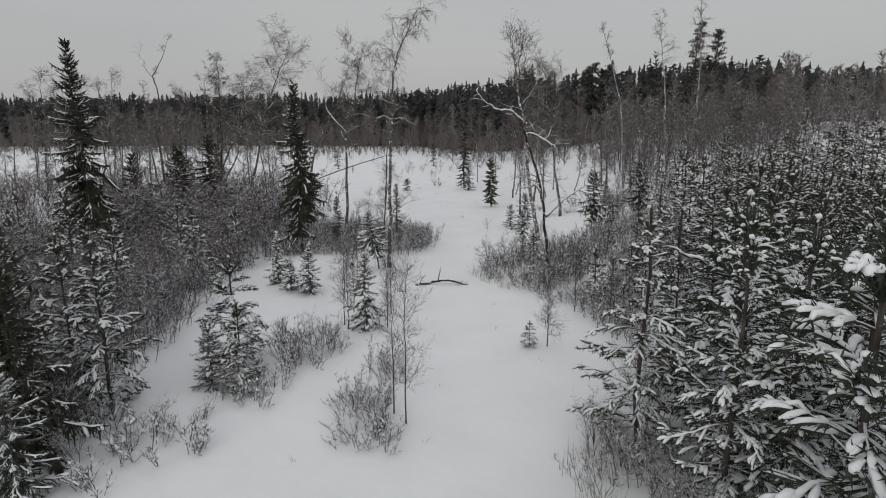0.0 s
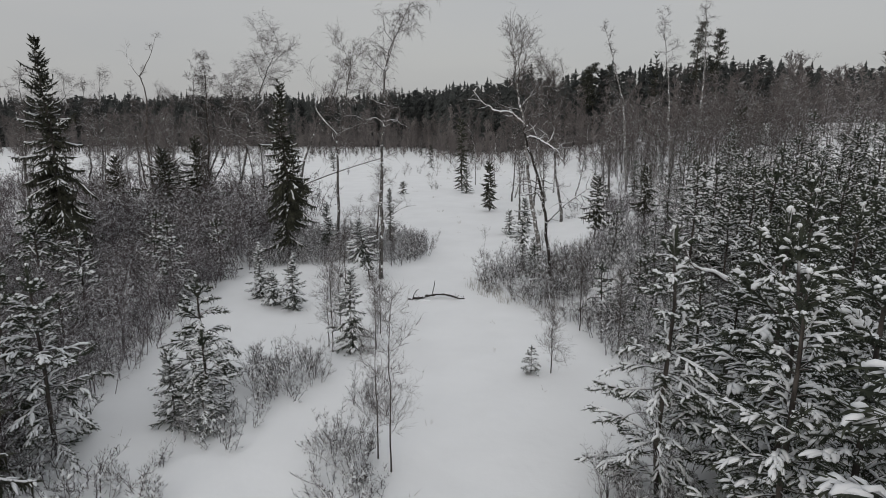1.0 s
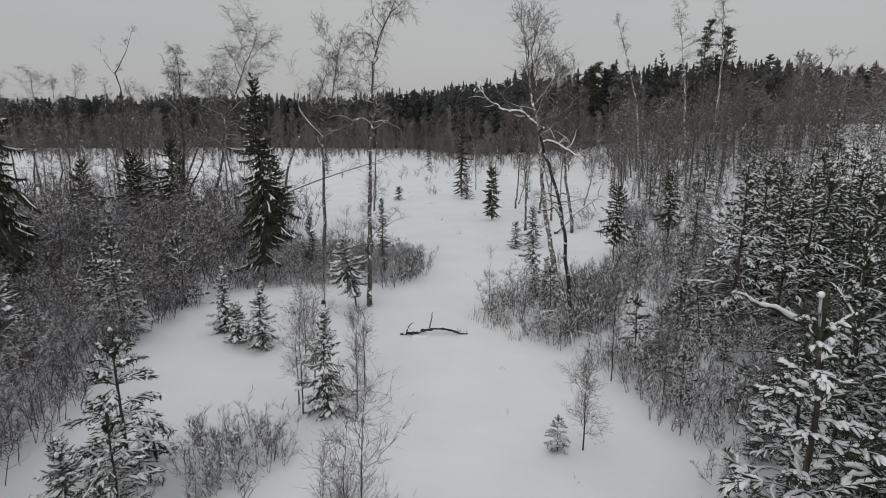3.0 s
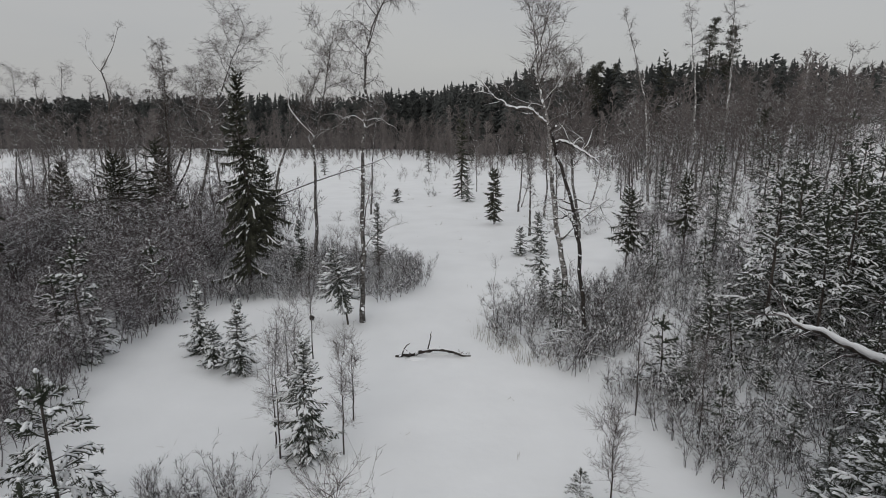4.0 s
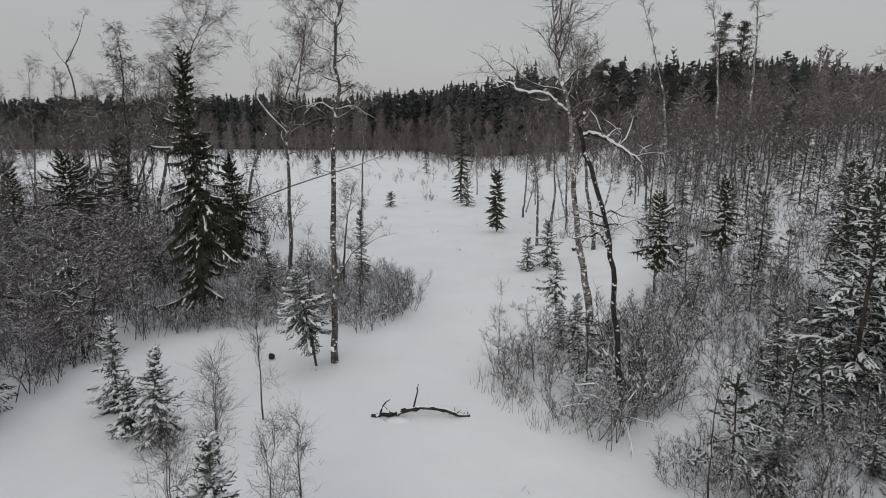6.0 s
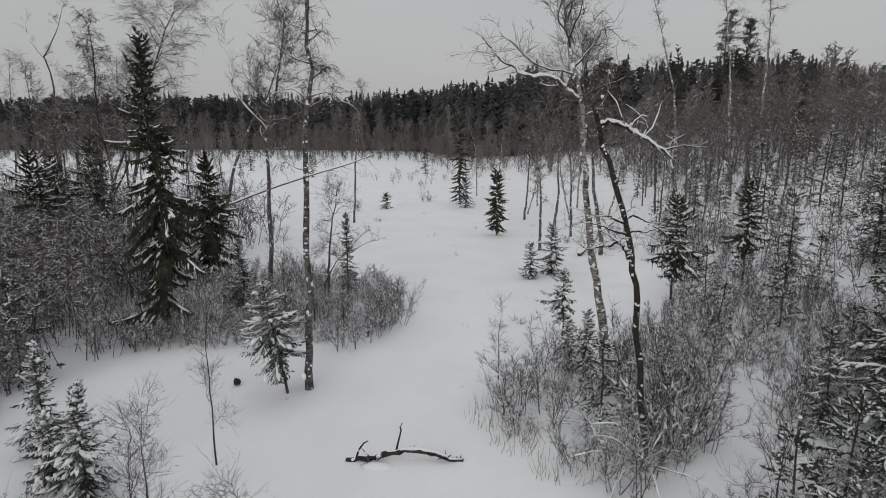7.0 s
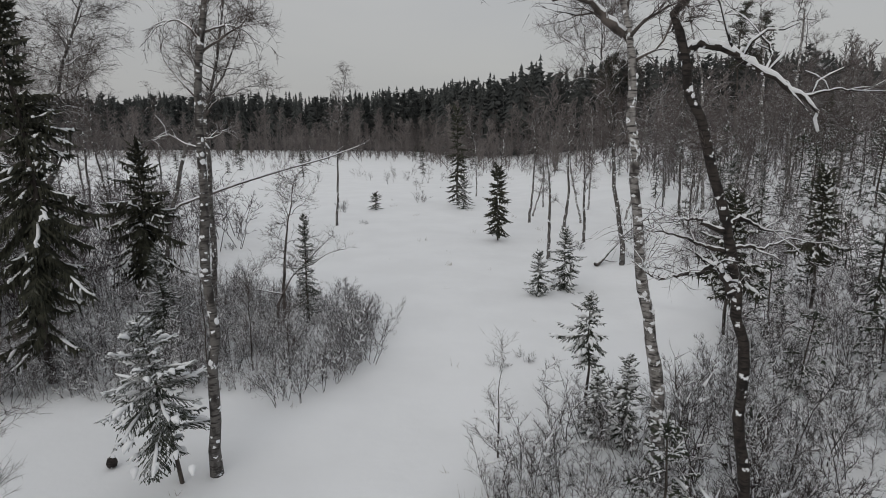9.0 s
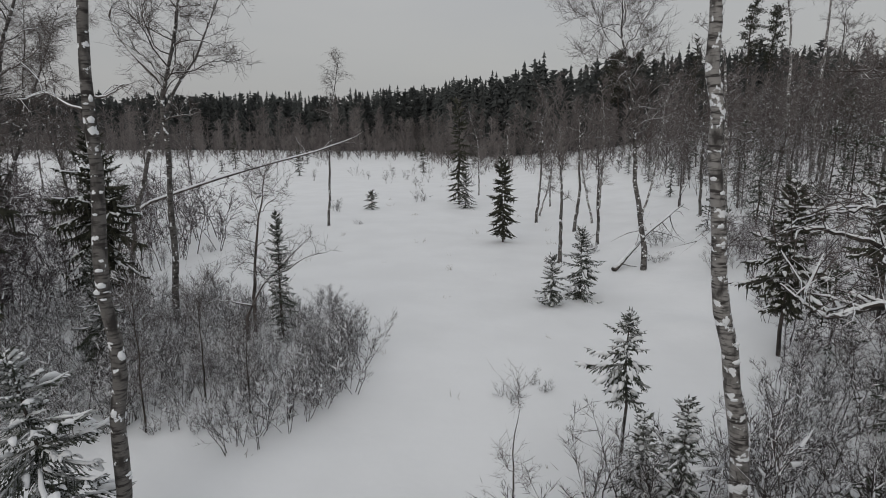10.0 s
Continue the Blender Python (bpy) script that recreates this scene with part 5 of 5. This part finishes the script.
for x, y, size, turn in [(5.3, 31.3, 1.0, 0), (4.6, 33.0, 0.8, 120), (7.3, 29.0, 0.9, 220), (6.6, 33.6, 0.9, 60)]:
    stand(("bowed",), lambda: bowed_shrub(8), at(x, y, turn, size))

# ---- stump and tussocks ----
def stump():
    rng = random.Random(3)
    ob = tagged(new("stump"), "small dark stump capped with snow", "stump")
    a, b = Shape(), Shape()
    a.lump((0, 0, 0.1), 0.12, 0.11, 0.17, rng, 11)
    b.lump((0.02, 0.02, 0.25), 0.06, 0.05, 0.035, rng, 9)
    part("wood", a, M_OLD, ob, "", True)
    part("snow", b, M_SNOW, ob, "", True)
    ob.matrix_basis = at(-6.1, 36.2)


stump()


def tussocks(spots, seed):
    rng = random.Random(seed)
    s = Shape()
    for x, y, n, r, h in spots:
        for _ in range(n):
            a, d = rng.uniform(0, 6.28), r * math.sqrt(rng.random())
            p = np.array([x + d * math.cos(a), y + d * math.sin(a), 0])
            p[2] = ground_z(p[0], p[1]) - 0.03
            s.spike(p, p + np.array([rng.gauss(0, 0.12), rng.gauss(0, 0.12), h * rng.uniform(0.4, 1.1)]), 0.014)
    tagged(new("dry_grass", s.mesh("dry_grass", M_GRASS)), "dry grass and twig tips poking through snow", "grass", "", "stuff")


rng = random.Random(15)
grass = [(x, y, 10, 0.35, 0.35) for x, y in scatter(lambda x, y: abs(x + 2 - 0.03 * y) < 8 and y > 56, (-12, 56, 12, 120), 5.0, 51, 200)]
grass += [(x, y, 3, 0.15, 0.22) for x, y in scatter(lambda x, y: x > -10, (-9, 14, 5, 60), 3.4, 52, 160)]
grass += [(2.0, 34.2, 60, 0.8, 0.8), (2.6, 33.0, 60, 0.8, 0.7), (3.6, 31.6, 60, 0.8, 0.7), (4.1, 14.2, 50, 0.7, 0.9), (4.0, 12.6, 40, 0.6, 1.0)]
tussocks(grass, 6)


# ---- far woods ----
def far_spruce(h, r, seed):
    rng = random.Random(seed)
    s = Shape()
    s.tube([(0, 0, -0.5), (0, 0, h)], [0.25, 0.05], 3)
    z = h * 0.05
    while z < h * 0.985:
        f = 1 - z / h
        n = 6 + int(2 * f)
        for k in range(n):
            a = 6.283 * (k + rng.random()) / n
            ln = (r * min(1, 1.3 * f ** 0.8) + 0.2) * rng.uniform(0.45, 1.2)
            s.spike((0, 0, z + 0.15 * ln + 0.1), (math.cos(a) * ln, math.sin(a) * ln, z - 0.35 * ln), 0.55 * ln + 0.25)
        z += h * 0.062 * (0.4 + 0.9 * f) * rng.uniform(0.7, 1.3)
    s.spike((0, 0, h * 0.95), (0, 0, h + 0.1), 0.45)
    return s


def far_birch(h, seed, n=34):
    rng = random.Random(seed)
    s = Shape()
    s.tube([(0, 0, -0.5), (rng.gauss(0, 0.3), 0, h * 0.6), (rng.gauss(0, 0.5), 0, h)], [0.12, 0.08, 0.02], 3)
    for _ in range(n):
        z = h * rng.uniform(0.02, 0.98)
        a = rng.uniform(0, 6.28)
        ln = h * 0.16 * rng.uniform(0.5, 1.2) * (1.2 - 0.6 * z / h)
        b = np.array([0, 0, z])
        e = b + np.array([math.cos(a) * ln, math.sin(a) * ln, ln * rng.uniform(0.5, 1.5)])
        s.spike(b, e, 0.20)
        for _k in range(3):
            m = b + (e - b) * rng.uniform(0.4, 0.9)
            s.spike(m, m + np.array([rng.gauss(0, 0.6), rng.gauss(0, 0.6), rng.uniform(0.0, 1.0)]) * ln * 0.8, 0.16)
    return s


FAR_S = [far_spruce(22, 3.3, 1), far_spruce(20, 3.5, 2), far_spruce(22.5, 3.0, 3), far_spruce(19.5, 3.4, 4), far_spruce(21, 3.0, 5)]
FAR_B = [far_birch(13, 1), far_birch(15, 2), far_birch(11, 3), far_birch(14, 4)]


def far_pine(h, seed):
    rng = random.Random(seed)
    s = Shape()
    s.tube([(0, 0, -0.5), (0.3, 0, h * 0.5), (0, 0, h * 0.95)], [0.22, 0.16, 0.05], 4)
    for _ in range(110):
        z = rng.uniform(0.38, 1.0)
        rad = 2.6 * math.sqrt(max(0.03, 1 - ((z - 0.68) / 0.34) ** 2)) * rng.uniform(0.3, 1.1)
        a = rng.uniform(0, 6.28)
        p = np.array([math.cos(a) * rad, math.sin(a) * rad, z * h])
        s.spike(p - np.array([math.cos(a), math.sin(a), 0.2]) * 0.9, p + np.array([math.cos(a) * 0.5, math.sin(a) * 0.5, rng.uniform(0, 0.7)]), 0.7)
    return s


def far_scale(x):
    """Tall wood across the bog, lower towards the bank."""
    return np.interp(x, (-400, -75, -58, -42, -26, -8, -3, 2, 10, 17, 25, 36, 60, 110, 200), (1.1, 1.1, 0.99, 1.07, 1.13, 1.08, 1.08, 1.13, 1.05, 1.12, 0.98, 0.93, 0.83, 0.76, 0.72))


def wood_of(name, label, kinds, spots, material, seed, lo=0.75, hi=1.15, scale=lambda x: 1.0):
    rng = random.Random(seed)
    s = Shape()
    for x, y in spots:
        s.stamp(rng.choice(kinds), at(x, y, rng.uniform(0, 360), rng.uniform(lo, hi) * scale(x)))
    tagged(new(name, s.mesh(name, material)), label, "wood", "", "stuff")


# front of the conifer wood: far on the left, nearer on the right
wood_x, wood_y = (-420, -120, -60, -40, -10, -3, 8, 18, 30, 60, 110, 200, 420), (285, 280, 270, 265, 245, 210, 200, 180, 165, 155, 180, 190, 210)
spots = scatter(lambda x, y: np.interp(x, wood_x, wood_y) < y < np.interp(x, wood_x, wood_y) + 26 and -0.86 * y - 8 < x < 0.8 * y + 12, (-320, 150, 200, 370), 2.3, 61, 30000)
wood_of("spruce_wood", "dark spruce and pine wood on the horizon", FAR_S + [far_pine(20, 1), far_pine(21, 2)], spots, M_HAZED_SPRUCE, 7, 0.92, 1.07, far_scale)
alder_y = (215, 215, 212, 210, 205, 175, 160, 140, 125, 112, 115, 120, 140)
spots = scatter(lambda x, y: np.interp(x, wood_x, alder_y) < y < np.interp(x, wood_x, wood_y), (-330, 100, 260, 320), 5.6, 62, 7000)
wood_of("birch_wood", "bare grey-brown birch wood at the bog's edge", FAR_B, spots, M_FAR_TWIG, 8, 0.7, 1.1)
spots = scatter(lambda x, y: np.interp(x, wood_x, wood_y) - 22 < y < np.interp(x, wood_x, wood_y) - 2, (-70, 120, 34, 270), 3.0, 67, 6000)
wood_of("birch_wood", "bare grey birch fringe before the conifers", FAR_B, spots, M_FAR_TWIG, 13, 0.5, 0.85)
spots = scatter(lambda x, y: np.interp(x, wood_x, alder_y) - 34 < y < np.interp(x, wood_x, alder_y) + 6, (-240, 90, 60, 225), 3.5, 66, 6000)
wood_of("edge_scrub", "low bare scrub along the bog's edge", FAR_B, spots, M_FAR_TWIG, 12, 0.2, 0.55)
spots = scatter(lambda x, y: 22 + 0.35 * (y - 100) < x < 130, (20, 88, 130, 150), 5.6, 63, 1500)
wood_of("birch_wood", "bare grey birch wood up the bank", FAR_B, spots, M_BANK, 9, 0.45, 0.75)
# scattered scrub and small conifers along the bog's far edge
spots = [(x, y, 1.0) for x, y in scatter(lambda x, y: y > 95 + 1.0 * abs(x + 6), (-110, 95, 60, 205), 4.5, 64, 1500)]
thicket("bog_scrub", "thin scrub scattered over the open bog", [s for s in spots if noise.noise(Vector((s[0] * 0.03, s[1] * 0.03, 7.0))) > 0], ["far_brush", "far_sapling", "far_brush"], 10)
for i, (x, y) in enumerate(scatter(lambda x, y: y > 88 + 0.8 * abs(x + 6) and noise.noise(Vector((x * 0.05, y * 0.05, 2.0))) > -0.05, (-75, 90, 45, 200), 6.0, 65, 44)):
    k = i % 2
    stand(("bog spruce", k), lambda: spruce((3.2, 4.6)[k], (1.1, 1.2)[k], 400 + k, 0.6, 0.05, 0.5, 0.7, "small dark spruce on the open bog", coarse=2.5), at(x, y, i * 77, random.Random(i).uniform(0.6, 1.3)), "", "bog spruces")
